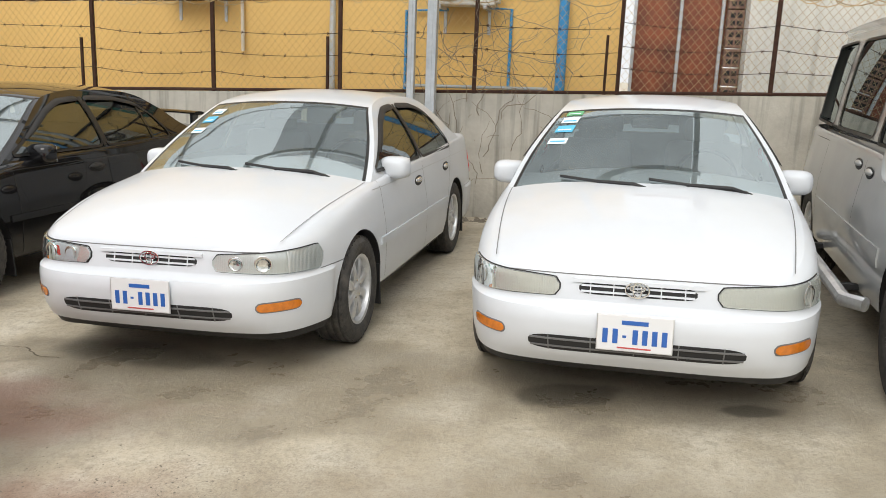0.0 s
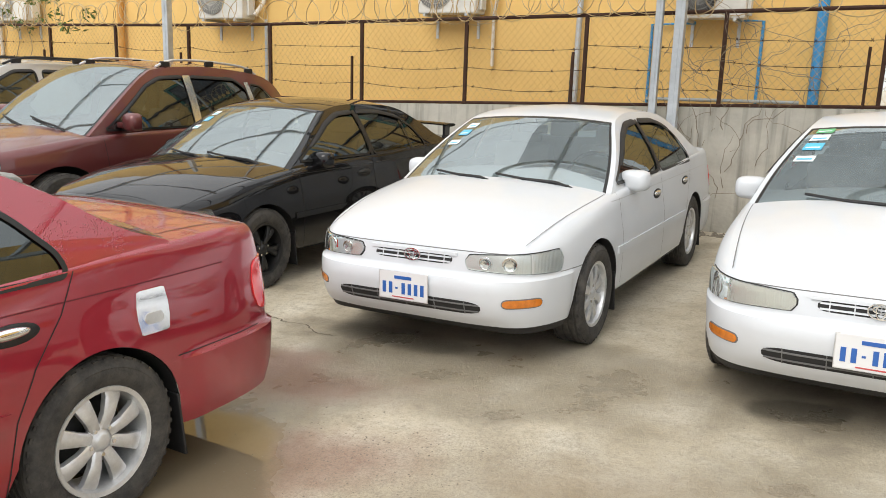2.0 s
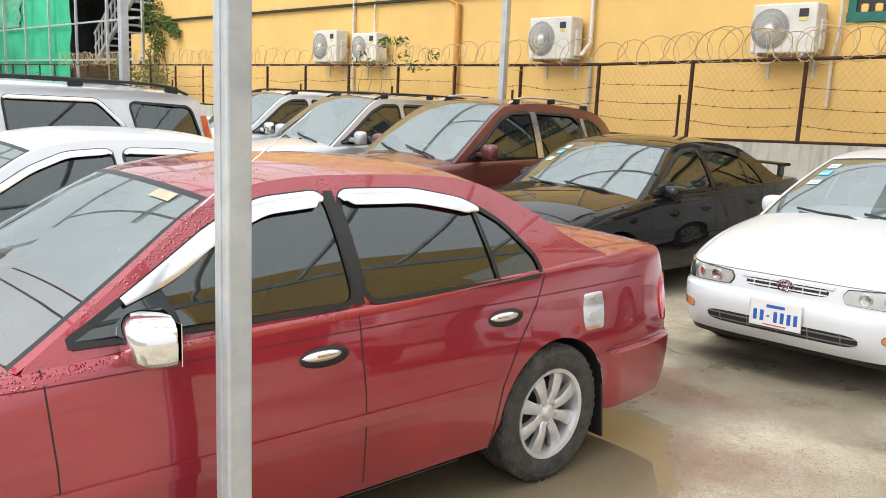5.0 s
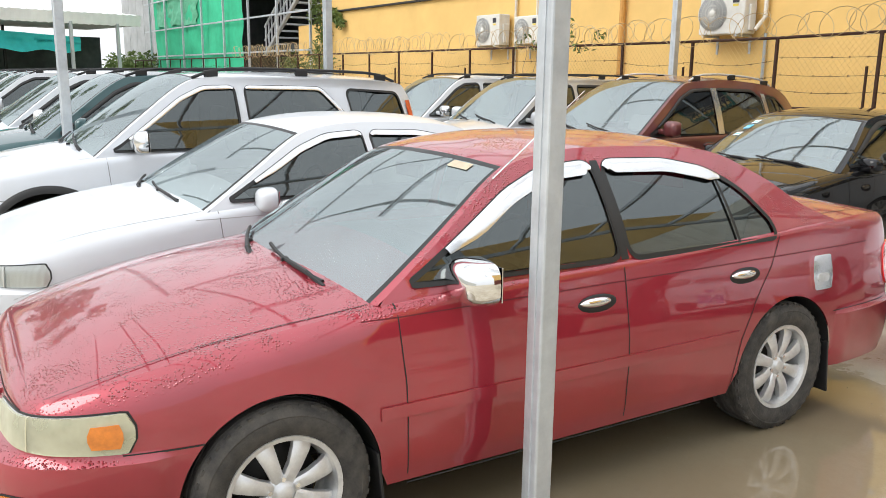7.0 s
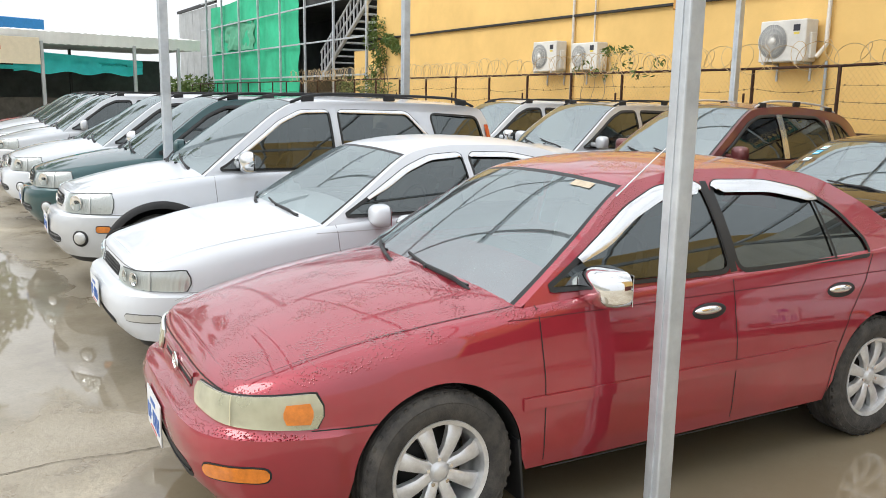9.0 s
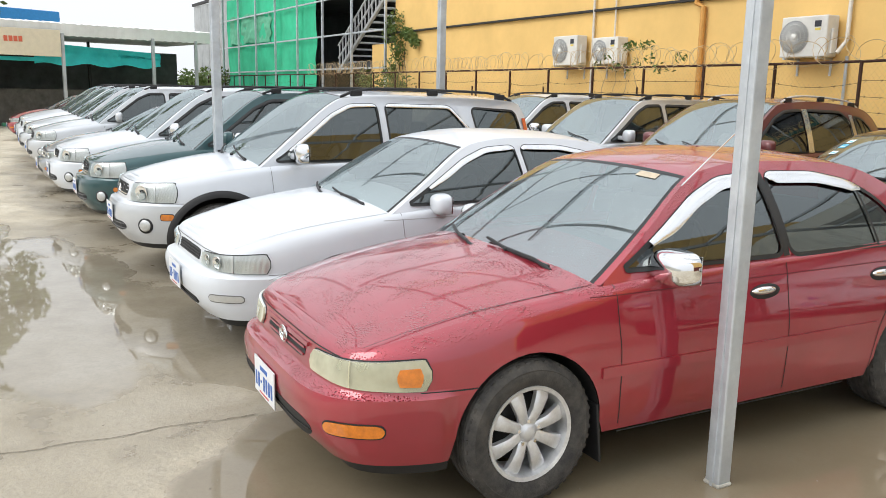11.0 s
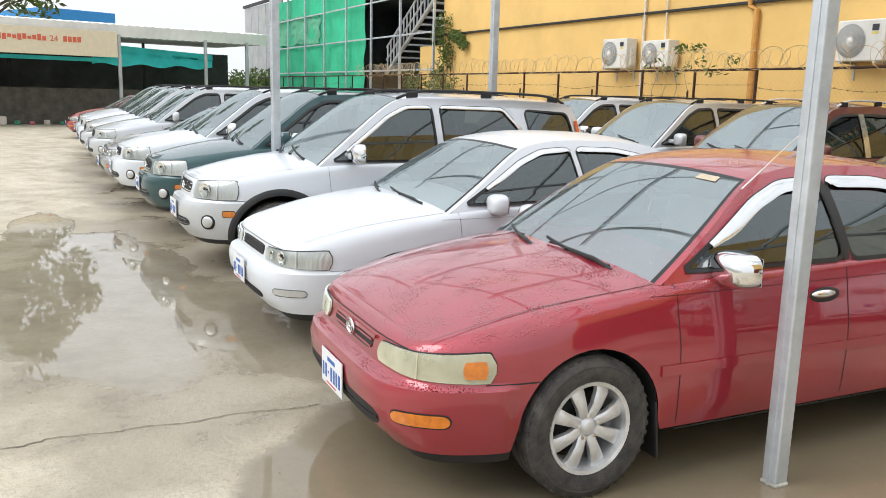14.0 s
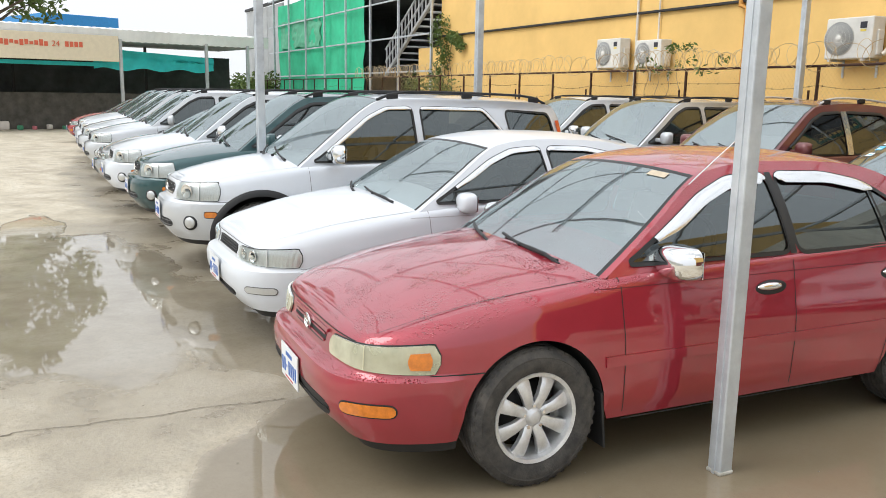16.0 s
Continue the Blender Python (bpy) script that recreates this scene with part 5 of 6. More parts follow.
    rough = math_node("MAXIMUM", math_node("SUBTRACT", wetness, math_node("MULTIPLY", water, 1.0)), 0.01)
    l.new(rough, b.inputs["Roughness"])
    b.inputs["Specular IOR Level"].default_value = 0.5
    bp = n.new("ShaderNodeBump")
    bp.inputs["Distance"].default_value = 0.006
    l.new(math_node("ADD", fine, math_node("MULTIPLY", mid, 2.0)), bp.inputs["Height"])
    l.new(math_node("ADD", math_node("MULTIPLY", math_node("SUBTRACT", 1.0, water), 0.7), 0.003), bp.inputs["Strength"])
    l.new(bp.outputs[0], b.inputs["Normal"])
    return m


bm = bmesh.new()
xg = [-400, -200, -100, -50, -30] + [-20 + 0.5 * i for i in range(28)] + [-6 + 0.25 * i for i in range(28)] + [1 + 0.5 * i for i in range(24)] + [14, 20, 50, 100, 400]
yg2 = [-400, -100, -30, -10] + [-4 + 0.25 * i for i in range(37)] + [10, 30, 100, 400]
rows_g = [[bm.verts.new((x, y, ground_z(x, y))) for y in yg2] for x in xg]
for ra, rb in zip(rows_g, rows_g[1:]):
    for j in range(len(yg2) - 1):
        bm.faces.new((ra[j], rb[j], rb[j + 1], ra[j + 1]))
gr = part("ground", bm, ground_material(), smooth=True)
tagged(gr, "pale dirty concrete yard with puddles and stains", "ground", kind="structure")

# ---- the wall side: x along the wall to the right, y behind it ----
WALL = pose(0, 8.8, 0, 0, 0, -11.4)
M_YELLOW = mat("yellow_render", (0.79, 0.525, 0.185), 0.85, spots=0.16, scale=0.7, bump=0.25, bscale=40)
M_CONC = mat("stained_concrete", (0.56, 0.545, 0.48), 0.85, spots=0.5, scale=1.6, second=(0.36, 0.345, 0.3), bump=0.5, bscale=25)
M_PLASTER = mat("grey_plaster", (0.78, 0.79, 0.75), 0.85, spots=0.3, scale=0.9, second=(0.62, 0.63, 0.59), bump=0.3, bscale=30)
for m in (M_CONC, M_PLASTER):
    # rain streaks running down the face
    nn, ll = m.node_tree.nodes, m.node_tree.links
    st = nn.new("ShaderNodeTexNoise")
    st.inputs["Scale"].default_value, st.inputs["Detail"].default_value = 3.0, 8
    mp = nn.new("ShaderNodeMapping")
    mp.inputs["Scale"].default_value = (4.0, 4.0, 0.22)
    ll.new(nn["Texture Coordinate"].outputs["Object"], mp.inputs["Vector"])
    ll.new(mp.outputs[0], st.inputs["Vector"])
    mr = nn.new("ShaderNodeMapRange")
    mr.inputs[1].default_value, mr.inputs[2].default_value, mr.inputs[4].default_value = 0.5, 0.68, 0.55 if m == M_CONC else 0.25
    ll.new(st.outputs[0], mr.inputs[0])
    mx = nn.new("ShaderNodeMix")
    mx.data_type = "RGBA"
    mx.inputs[7].default_value = (0.15, 0.145, 0.125, 1)
    b = nn["Principled BSDF"]
    src = b.inputs["Base Color"].links[0].from_socket
    ll.new(mr.outputs[0], mx.inputs[0])
    ll.new(src, mx.inputs[6])
    ll.new(mx.outputs[2], b.inputs["Base Color"])
M_RUST = mat("rusty_steel", (0.075, 0.035, 0.022), 0.75, 0.3, spots=0.5, scale=20, bump=0.3)
M_GALV = mat("galvanised_steel", (0.6, 0.64, 0.67), 0.4, 0.55, spots=0.35, scale=5, second=(0.42, 0.45, 0.48), bump=0.1)
M_WIRE = mat("old_wire", (0.52, 0.39, 0.21), 0.6, 0.1)


def wall_top(x):
    return 1.24 + max(0.0, (x + 4.0)) * 0.032


def fence_top(x):
    return 2.2 + max(0.0, (x + 6.0)) * 0.022


def structure(ob, label, category):
    ob.matrix_basis = WALL
    return tagged(ob, label, category, kind="structure")


bm = bmesh.new()
xs = [-60, -4, 9]
for a, b in zip(xs, xs[1:]):
    lo = [bm.verts.new((x, y, z)) for x, y, z in ((a, 0, -0.1), (b, 0, -0.1), (b, 0.16, -0.1), (a, 0.16, -0.1))]
    hi = [bm.verts.new((x, y, wall_top(x))) for x, y in ((a, 0), (b, 0), (b, 0.16), (a, 0.16))]
    bm.faces.new(hi)
    for i in range(4):
        bm.faces.new((lo[i], lo[(i + 1) % 4], hi[(i + 1) % 4], hi[i]))
structure(part("wall_low", bm, M_CONC), "stained low concrete yard wall", "wall")
structure(part("wall_yellow", boxed((-10.2, 1.35, 3.0), (24.2, 0.3, 6.2), 0.0), M_YELLOW), "long yellow rendered building wall", "wall")
structure(part("wall_grey", boxed((6.6, 0.9, 3.0), (6.9, 0.7, 6.2), 0.0), M_PLASTER), "grey plastered building wall", "wall")


# ---- chain-link fence on the wall ----
def wall_thing(name, label, category, group=""):
    return thing(name, label, category, group, WALL)


fence = wall_thing("fence", "rusty chain-link fence with barbed wire on the wall", "fence")
POSTS = [-1.05 + 1.465 * i for i in range(-27, 5)]
for x in POSTS:
    a, b = wall_top(x) - 0.02, fence_top(x)
    part("post", boxed((x, 0.06, (a + b) / 2), (0.04, 0.04, b - a), 0.004), M_RUST, fence)
for i, x in enumerate(POSTS[4:]):
    if i % 2:
        part("short_post", boxed((x - 0.13, 0.03, wall_top(x) + 0.28), (0.028, 0.028, 0.6), 0.003), M_RUST, fence)
for xa, xb in zip(POSTS, POSTS[1:]):
    bm = bmesh.new()
    tube(bm, [(xa, 0.06, fence_top(xa)), (xb, 0.06, fence_top(xb))], 0.021, 8)
    part("top_rail", bm, M_RUST, fence, smooth=True)
    bm = bmesh.new()
    tube(bm, [(xa, 0.05, wall_top(xa) + 0.02), (xb, 0.05, wall_top(xb) + 0.02)], 0.018, 6)
    part("bottom_rail", bm, M_RUST, fence, smooth=True)


def bar(v, f, a, b, r):
    """A three-sided wire from a to b, added to lists of corners and faces."""
    a, b = Vector(a), Vector(b)
    d = (b - a).normalized()
    u = d.orthogonal().normalized()
    w = d.cross(u)
    n = len(v)
    for p in (a, b):
        v += [p + u * r, p - u * r * 0.5 + w * r * 0.87, p - u * r * 0.5 - w * r * 0.87]
    f += [(n, n + 1, n + 4, n + 3), (n + 1, n + 2, n + 5, n + 4), (n + 2, n, n + 3, n + 5)]


v, f = [], []
step = 0.08
x = -26.0
while x < 5.0:
    a, b = wall_top(x) + 0.02, fence_top(x)
    h = (b - a) * 0.85
    bar(v, f, (x, 0.055, a), (x + h, 0.055, b), 0.0021)
    bar(v, f, (x + h, 0.065, a), (x, 0.065, b), 0.0021)
    x += step if x > -14 else 0.12
tagged(mesh_part("chain_link", v, f, M_WIRE, fence, False, "thin woven wire mesh"), kind="stuff")
rng = random.Random(3)
for n, dz in enumerate((0.24, 0.45, 0.68)):
    v, f = [], []
    for xa, xb in zip(POSTS[6:], POSTS[7:]):
        sag = rng.uniform(0.0, 0.07)
        pts = [(xa + (xb - xa) * i / 6, 0.02, wall_top(xa) + dz + 0.03 * math.sin(xa) - sag * math.sin(math.pi * i / 6)) for i in range(7)]
        for a, b in zip(pts, pts[1:]):
            bar(v, f, a, b, 0.0035)
            m = [(p + q) / 2 for p, q in zip(a, b)]
            bar(v, f, (m[0] - 0.012, m[1], m[2] - 0.016), (m[0] + 0.012, m[1], m[2] + 0.016), 0.003)
            bar(v, f, (m[0] + 0.012, m[1], m[2] - 0.014), (m[0] - 0.01, m[1], m[2] + 0.016), 0.003)
    mesh_part("barbed_wire", v, f, M_RUST, fence, False)
# razor coil along the top
v, f = [], []
for turn, phase in ((1, 0.0), (-1, 1.3)):
    pts = []
    x, a = -27.0, phase
    while x < 4.6:
        r = 0.19 + 0.035 * math.sin(x * 1.7 + phase) + 0.02 * math.sin(x * 5.1)
        pts.append((x + 0.05 * math.sin(a * 0.37), 0.06 + 0.5 * r * math.cos(a * 0.5 + x) + 0.6 * r * math.sin(a) * turn * 0.2, fence_top(x) + 0.16 + r * math.sin(a) + 0.02 * math.sin(3 * x)))
        pts[-1] = (pts[-1][0] + r * math.cos(a), pts[-1][1] * 0.4, pts[-1][2])
        a += 0.4 * turn
        x += 0.4 / (2 * math.pi) * (0.4 + 0.2 * math.sin(x * 0.9 + phase))
    for p, q in zip(pts, pts[1:]):
        bar(v, f, p, q, 0.0058)
tagged(mesh_part("razor_coil", v, f, M_WIRE, fence, False, "loose coil of razor wire"), kind="stuff")

# ---- air conditioner units ----
M_ACW = mat("cream_white_metal", (0.72, 0.71, 0.66), 0.45, spots=0.2, scale=4)
M_ACG = mat("grey_grille", (0.3, 0.31, 0.31), 0.5)
M_LABEL = mat("dark_label", (0.03, 0.03, 0.04), 0.4)
M_YLAB = mat("yellow_label", (0.75, 0.6, 0.1), 0.5)
M_WPIPE = mat("white_plastic_pipe", (0.7, 0.66, 0.58), 0.5, spots=0.25)
M_OPIPE = mat("orange_painted_pipe", (0.62, 0.31, 0.07), 0.6, spots=0.25)
M_BPIPE = mat("blue_plastic_pipe", (0.05, 0.3, 0.62), 0.45, spots=0.25)
M_GPIPE = mat("grey_plastic_pipe", (0.4, 0.45, 0.48), 0.5, spots=0.2)


def ac_unit(x, z, w, h, dark, group="air conditioners"):
    ac = wall_thing("air_conditioner", "cream outdoor air conditioner unit with round fan grille" if not dark else "grey-fanned outdoor air conditioner unit on the wall", "air conditioner", group)
    y0 = 0.83
    part("casing", boxed((x, y0 + 0.15, z), (w, 0.3, h), 0.02), M_ACW, ac)
    cx = x - w * 0.2
    r = h * 0.41
    vv, ff = lathe([(0, -0.004), (r, -0.004), (r, 0.0)], 32)
    ob = mesh_part("fan_opening", [(cx + p[0], y0 - 0.004 + p[1], z + p[2]) for p in vv], ff, M_ACG if not dark else M_TRIM, ac)
    vv, ff = [], []
    for i in range(40):
        a = 2 * math.pi * i / 40
        bar(vv, ff, (cx + 0.05 * math.cos(a), y0 - 0.016, z + 0.05 * math.sin(a)), (cx + r * math.cos(a + 0.25), y0 - 0.012, z + r * math.sin(a + 0.25)), 0.0032)
    for rr in (0.25, 0.5, 0.75, 1.0):
        for i in range(32):
            a, b = 2 * math.pi * i / 32, 2 * math.pi * (i + 1) / 32
            bar(vv, ff, (cx + r * rr * math.cos(a), y0 - 0.014, z + r * rr * math.sin(a)), (cx + r * rr * math.cos(b), y0 - 0.014, z + r * rr * math.sin(b)), 0.004)
    tagged(mesh_part("fan_guard", vv, ff, M_ACW if not dark else M_ACG, ac, False), kind="stuff")
    vv, ff = lathe([(0, -0.012), (0.05, -0.01), (0.055, 0)], 20)
    mesh_part("hub", [(cx + p[0], y0 - 0.012 + p[1], z + p[2]) for p in vv], ff, M_ACW, ac)
    part("badge", boxed((x + w * 0.3, y0 - 0.003, z + h * 0.3), (0.12 if not dark else 0.2, 0.006, 0.1), 0.002), M_LABEL if not dark else M_STICKER, ac)
    part("energy_label", boxed((x + w * 0.3, y0 - 0.003, z + h * 0.17), (0.1, 0.006, 0.035), 0.001), M_YLAB, ac)
    part("side_cover", boxed((x + w / 2 + 0.02, y0 + 0.17, z - h * 0.12), (0.04, 0.14, h * 0.6), 0.01), M_ACW, ac)
    for s in (-1, 1):
        bm = bmesh.new()
        box(bm, (x + s * w * 0.36, 1.0, z - h / 2 - 0.02), (0.035, 0.42, 0.035))
        box(bm, (x + s * w * 0.36, 1.19, z - h / 2 - 0.15), (0.035, 0.02, 0.3))
        part("bracket", bm, M_GALV, ac)


for x, z, w, h, dk in ((-3.2, 2.71, 0.84, 0.62, False), (-7.02, 2.67, 0.86, 0.66, False), (-13.2, 2.64, 0.84, 0.66, False), (-11.85, 2.6, 0.8, 0.56, False), (0.12, 2.58, 0.72, 0.5, True)):
    ac_unit(x, z, w, h, dk)


def pipe(name, pts, r, m, label):
    ob = tube(bmesh.new(), pts, r, 10)
    p = part(name, ob, m, None, smooth=True)
    p.matrix_basis = WALL
    tagged(p, label, "pipe")


pipe("conduit", [(-12.6, 1.14, 1.0), (-12.6, 1.14, 6)], 0.03, M_WPIPE, "white plastic conduit running up the yellow wall")
pipe("conduit", [(-11.9, 1.14, 2.8), (-11.9, 1.14, 4.1), (-11.75, 1.14, 4.2)], 0.02, M_WPIPE, "short white conduit above the air conditioner")
pipe("downpipe", [(-9.45, 1.12, 0.5), (-9.45, 1.12, 3.35), (-9.62, 1.12, 3.42), (-9.62, 1.12, 3.65), (-9.45, 1.12, 3.75), (-9.45, 1.12, 6)], 0.055, M_OPIPE, "orange painted downpipe with an offset on the wall")
pipe("conduit", [(-6.5, 1.0, 2.4), (-6.42, 1.12, 2.6), (-6.42, 1.14, 6)], 0.035, M_WPIPE, "white insulated pipe leading to the air conditioner")
pipe("conduit", [(-6.4, 1.14, 1.1), (-6.4, 1.14, 2.35)], 0.025, M_GPIPE, "grey plastic pipe below the air conditioner")
pipe("conduit", [(-2.66, 1.14, 1.75), (-2.66, 1.14, 2.4), (-2.6, 1.1, 2.6), (-2.58, 1.14, 6)], 0.022, M_WPIPE, "thin white pipe beside the air conditioner")
pipe("conduit", [(-1.5, 1.12, 1.2), (-1.5, 1.12, 2.1), (-1.44, 1.12, 6)], 0.036, M_GALV, "silver wrapped pipe bundle on the yellow wall")
pipe("conduit", [(-1.56, 1.14, 1.2), (-1.55, 1.14, 1.9)], 0.03, M_TRIM, "dark tape-wrapped cables at the wall")
pipe("water_pipe", [(1.24, 1.1, 0.5), (1.24, 1.1, 6)], 0.058, M_BPIPE, "thick blue plastic downpipe on the yellow wall")
pipe("water_pipe", [(-0.6, 1.15, 1.2), (-0.6, 1.15, 2.28), (-0.1, 1.15, 2.3)], 0.018, M_BPIPE, "thin blue water pipe with an elbow")
pipe("water_pipe", [(0.64, 1.15, 1.3), (0.64, 1.15, 2.32), (0.35, 1.15, 2.33)], 0.018, M_BPIPE, "thin blue water pipe beneath the air conditioner")
pipe("water_pipe", [(-0.6, 1.13, 1.42), (1.1, 1.13, 1.44)], 0.02, M_GPIPE, "grey pipe lying along the wall foot")

# ---- openings of the yellow building ----
M_GREENF = mat("dark_green_paint_trim", (0.02, 0.16, 0.13), 0.6, spots=0.3)
M_DARKGLASS = mat("dark_window_glass", (0.03, 0.035, 0.04), 0.08, spec=0.8)
win = wall_thing("window_1", "green framed window with pale sill grille", "window")
tagged(win, kind="structure")
for c, s in (((-1.7, 1.19, 2.85), (1.72, 0.06, 0.12)), ((-2.5, 1.19, 3.5), (0.1, 0.06, 1.2)), ((-0.9, 1.19, 3.5), (0.1, 0.06, 1.2)), ((-1.7, 1.19, 4.12), (1.72, 0.06, 0.1))):
    part("window_frame", boxed(c, s, 0.006), M_GREENF, win)
part("pane", boxed((-1.7, 1.195, 3.5), (1.5, 0.02, 1.2)), M_DARKGLASS, win)
for i in range(9):
    part("grille_bar", boxed((-2.35 + 0.165 * i, 1.17, 2.96), (0.09, 0.02, 0.1), 0.02), M_YELLOW, win)
ob = part("ledge", boxed((-10.4, 1.16, 3.5), (23.6, 0.09, 0.05), 0.006), M_TRIM)
structure(ob, "thin dark ledge along the yellow wall", "ledge")
M_DOOR = mat("rusty_red_sheet", (0.3, 0.09, 0.04), 0.6, spots=0.6, scale=3.0, second=(0.1, 0.035, 0.025), bump=0.2)
M_BREEZE = mat("breeze_block", (0.28, 0.17, 0.13), 0.85, spots=0.4, scale=8)
gate = wall_thing("door_1", "rusty red sheet door behind a white steel frame", "door")
tagged(gate, kind="structure")
part("leaf", boxed((2.5, 1.0, 1.8), (0.98, 0.05, 3.4)), M_DOOR, gate)
for x in (2.02, 2.5, 2.93):
    part("frame_post", boxed((x, 0.93, 1.9), (0.035, 0.05, 3.6), 0.004), M_GALV, gate)
for i in range(14):
    blk = part("breeze_block", boxed((3.06, 0.94, 1.25 + 0.2 * i), (0.17, 0.2, 0.185), 0.008), M_BREEZE, gate)
    bm = bmesh.new()
    for dx in (-0.035, 0.035):
        for dz in (-0.04, 0.04):
            box(bm, (3.06 + dx, 0.838, 1.25 + 0.2 * i + dz), (0.05, 0.006, 0.05), 0.002)
    tagged(part("hole", bm, M_SEAM, blk), kind="stuff")

# ---- steel poles and the open roof frame over the cars ----
def pole(x, y, w, top, label, lean=0.0):
    p = thing("steel_pole", label, "pole", "steel poles", pose(x, y, ground_z(x, y) - 0.004, 0, lean, -12))
    bm = bmesh.new()
    # channel section with rolled lips
    box(bm, (0, 0, top / 2), (w, w, top), 0.008)
    part("channel", bm, M_GALV, p)
    part("web", boxed((0, -w / 2 - 0.001, top / 2), (w * 0.22, 0.008, top), 0.002), M_GALV, p)
    part("foot", boxed((0, 0, 0.012), (w * 1.15, w * 1.12, 0.02), 0.008), M_CONC, p)
    return p


pole(-2.04, 0.42, 0.077, 3.4, "galvanised steel pole beside the red car")
pole(-8.38, 1.32, 0.085, 3.4, "galvanised steel pole between parked cars")
pole(-8.09, 4.19, 0.085, 3.4, "galvanised steel pole behind the front row")
pole(-6.95, 10.0, 0.1, 4.2, "galvanised steel pole standing at the fence")
pole(-0.03, 8.62, 0.1, 4.2, "galvanised steel pole by the concrete wall")
pole(-0.24, 8.68, 0.075, 4.2, "slim galvanised steel pole by the concrete wall")
frame_top = thing("roof_frame", "bare steel roof frame spanning over the cars", "roof frame", m=pose(-2.04, 0.42, 3.4, 0, 0, -12))
for i in range(4):
    part("rafter", boxed((3.0 - 3.2 * i, 4.1, 0.06), (0.07, 8.6, 0.1), 0.004), M_GALV, frame_top)
for i in range(8):
    part("purlin", boxed((-1.8, 0.0 + 1.17 * i, 0.13), (9.8, 0.045, 0.05), 0.003), M_GALV, frame_top)
for dx in (0.0, 0.25, 0.9):
    bm = bmesh.new()
    tube(bm, [(3 - 1.0 * i, -1.6 - dx + 0.3 * i / 10, 1.2 - 0.3 * math.sin(math.pi * i / 11)) for i in range(12)], 0.014, 6)
    part("cable", bm, M_TRIM, frame_top)

M_SHADE = bpy.data.materials.new("dark_shade_net")
M_SHADE.use_nodes = True
_n, _l = M_SHADE.node_tree.nodes, M_SHADE.node_tree.links
_b = _n["Principled BSDF"]
_b.inputs["Base Color"].default_value, _b.inputs["Roughness"].default_value, _b.inputs["Alpha"].default_value = (0.03, 0.045, 0.04, 1), 0.9, 0.62
vv, ff = [], []
for i in range(25):
    for j in range(13):
        u, w = i / 24, j / 12
        vv.append((-2.0 + 4.0 * u, -1.35 + 1.5 * w - 0.25 * u + 0.1 * noise.noise((u * 4, w, 2)), 0.03 * noise.noise((u * 6, w * 4, 7)) + 0.03))
ff = [(i * 13 + j, (i + 1) * 13 + j, (i + 1) * 13 + j + 1, i * 13 + j + 1) for i in range(24) for j in range(12)]
net = mesh_part("shade_net", vv, ff, M_SHADE, None, True)
net.matrix_basis = pose(0.4, 7.25, 3.56, 0, 0, -12)
tagged(net, "dark see-through shade net laid over the roof frame", "shade net")

# ---- far end: steel-framed annexe with green netting and stairs ----
M_NET = mat("green_shade_net", (0.045, 0.52, 0.28), 0.8, spots=0.35, scale=0.8, bump=0.6, bscale=3)
M_NETL = mat("faded_green_sheet", (0.12, 0.42, 0.26), 0.8, spots=0.2)
M_SHEET = mat("pale_sheet_metal", (0.5, 0.52, 0.53), 0.5, 0.3, spots=0.25, scale=1.5)
# near-black colour paints in the dim interior; the shed's netting shares it
M_DARK = mat("interior_shade_and_net", (0.03, 0.032, 0.034), 0.8, spots=0.4, scale=1.0, second=(0.085, 0.09, 0.09))
annexe = wall_thing("annexe", "steel framed annexe hung with green netting and stairs", "building")
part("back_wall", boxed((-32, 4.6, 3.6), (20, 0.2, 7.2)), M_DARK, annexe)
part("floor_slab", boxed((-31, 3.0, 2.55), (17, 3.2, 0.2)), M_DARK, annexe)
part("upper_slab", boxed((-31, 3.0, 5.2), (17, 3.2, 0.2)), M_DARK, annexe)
part("roof", boxed((-33, 2.8, 7.0), (22, 4.4, 0.15)), M_SHEET, annexe)
for i in range(8):
    x = -40.5 + i * 2.6
    part("column", boxed((x, 0.84, 3.5), (0.08, 0.08, 7.0), 0.01), M_GALV, annexe)
for z in (2.4, 3.6, 4.9, 6.2):
    part("beam", boxed((-32, 0.87, z), (19, 0.05, 0.06), 0.01), M_GALV, annexe)
for i in range(5):
    part("sheet_panel", boxed((-47.2 + 1.5 * i, 1.35, 3.1), (1.44, 0.06, 6.2 - 0.02 * i)), M_SHEET, annexe)
part("gable_edge", boxed((-44.2, 1.3, 6.3), (7.6, 0.14, 0.14)), M_TRIM, annexe)


def cloth(name, x0, x1, z0, z1, y, m, seed, lift=0.0):
    nx, nz = 48, 24
    vv = []
    for i in range(nx + 1):
        for j in range(nz + 1):
            u, w = i / nx, j / nz
            d = 0.1 * noise.noise((u * 7 + seed, w * 2.0, seed)) + 0.05 * noise.noise((u * 19, w * 6, seed))
            zz = z0 + (z1 - z0) * w + (lift * u * u if j < 4 else 0) + 0.1 * noise.noise((u * 5, 3.3, seed)) * (1 if j in (0, nz) else 0.2)
            xx = x0 + (x1 - x0) * u + 0.25 * noise.noise((w * 5, u, seed + 4)) * (u ** 6)
            vv.append((xx, y + d, zz))
    ff = [(i * (nz + 1) + j, (i + 1) * (nz + 1) + j, (i + 1) * (nz + 1) + j + 1, i * (nz + 1) + j + 1) for i in range(nx) for j in range(nz)]
    return mesh_part(name, vv, ff, m, annexe, True)


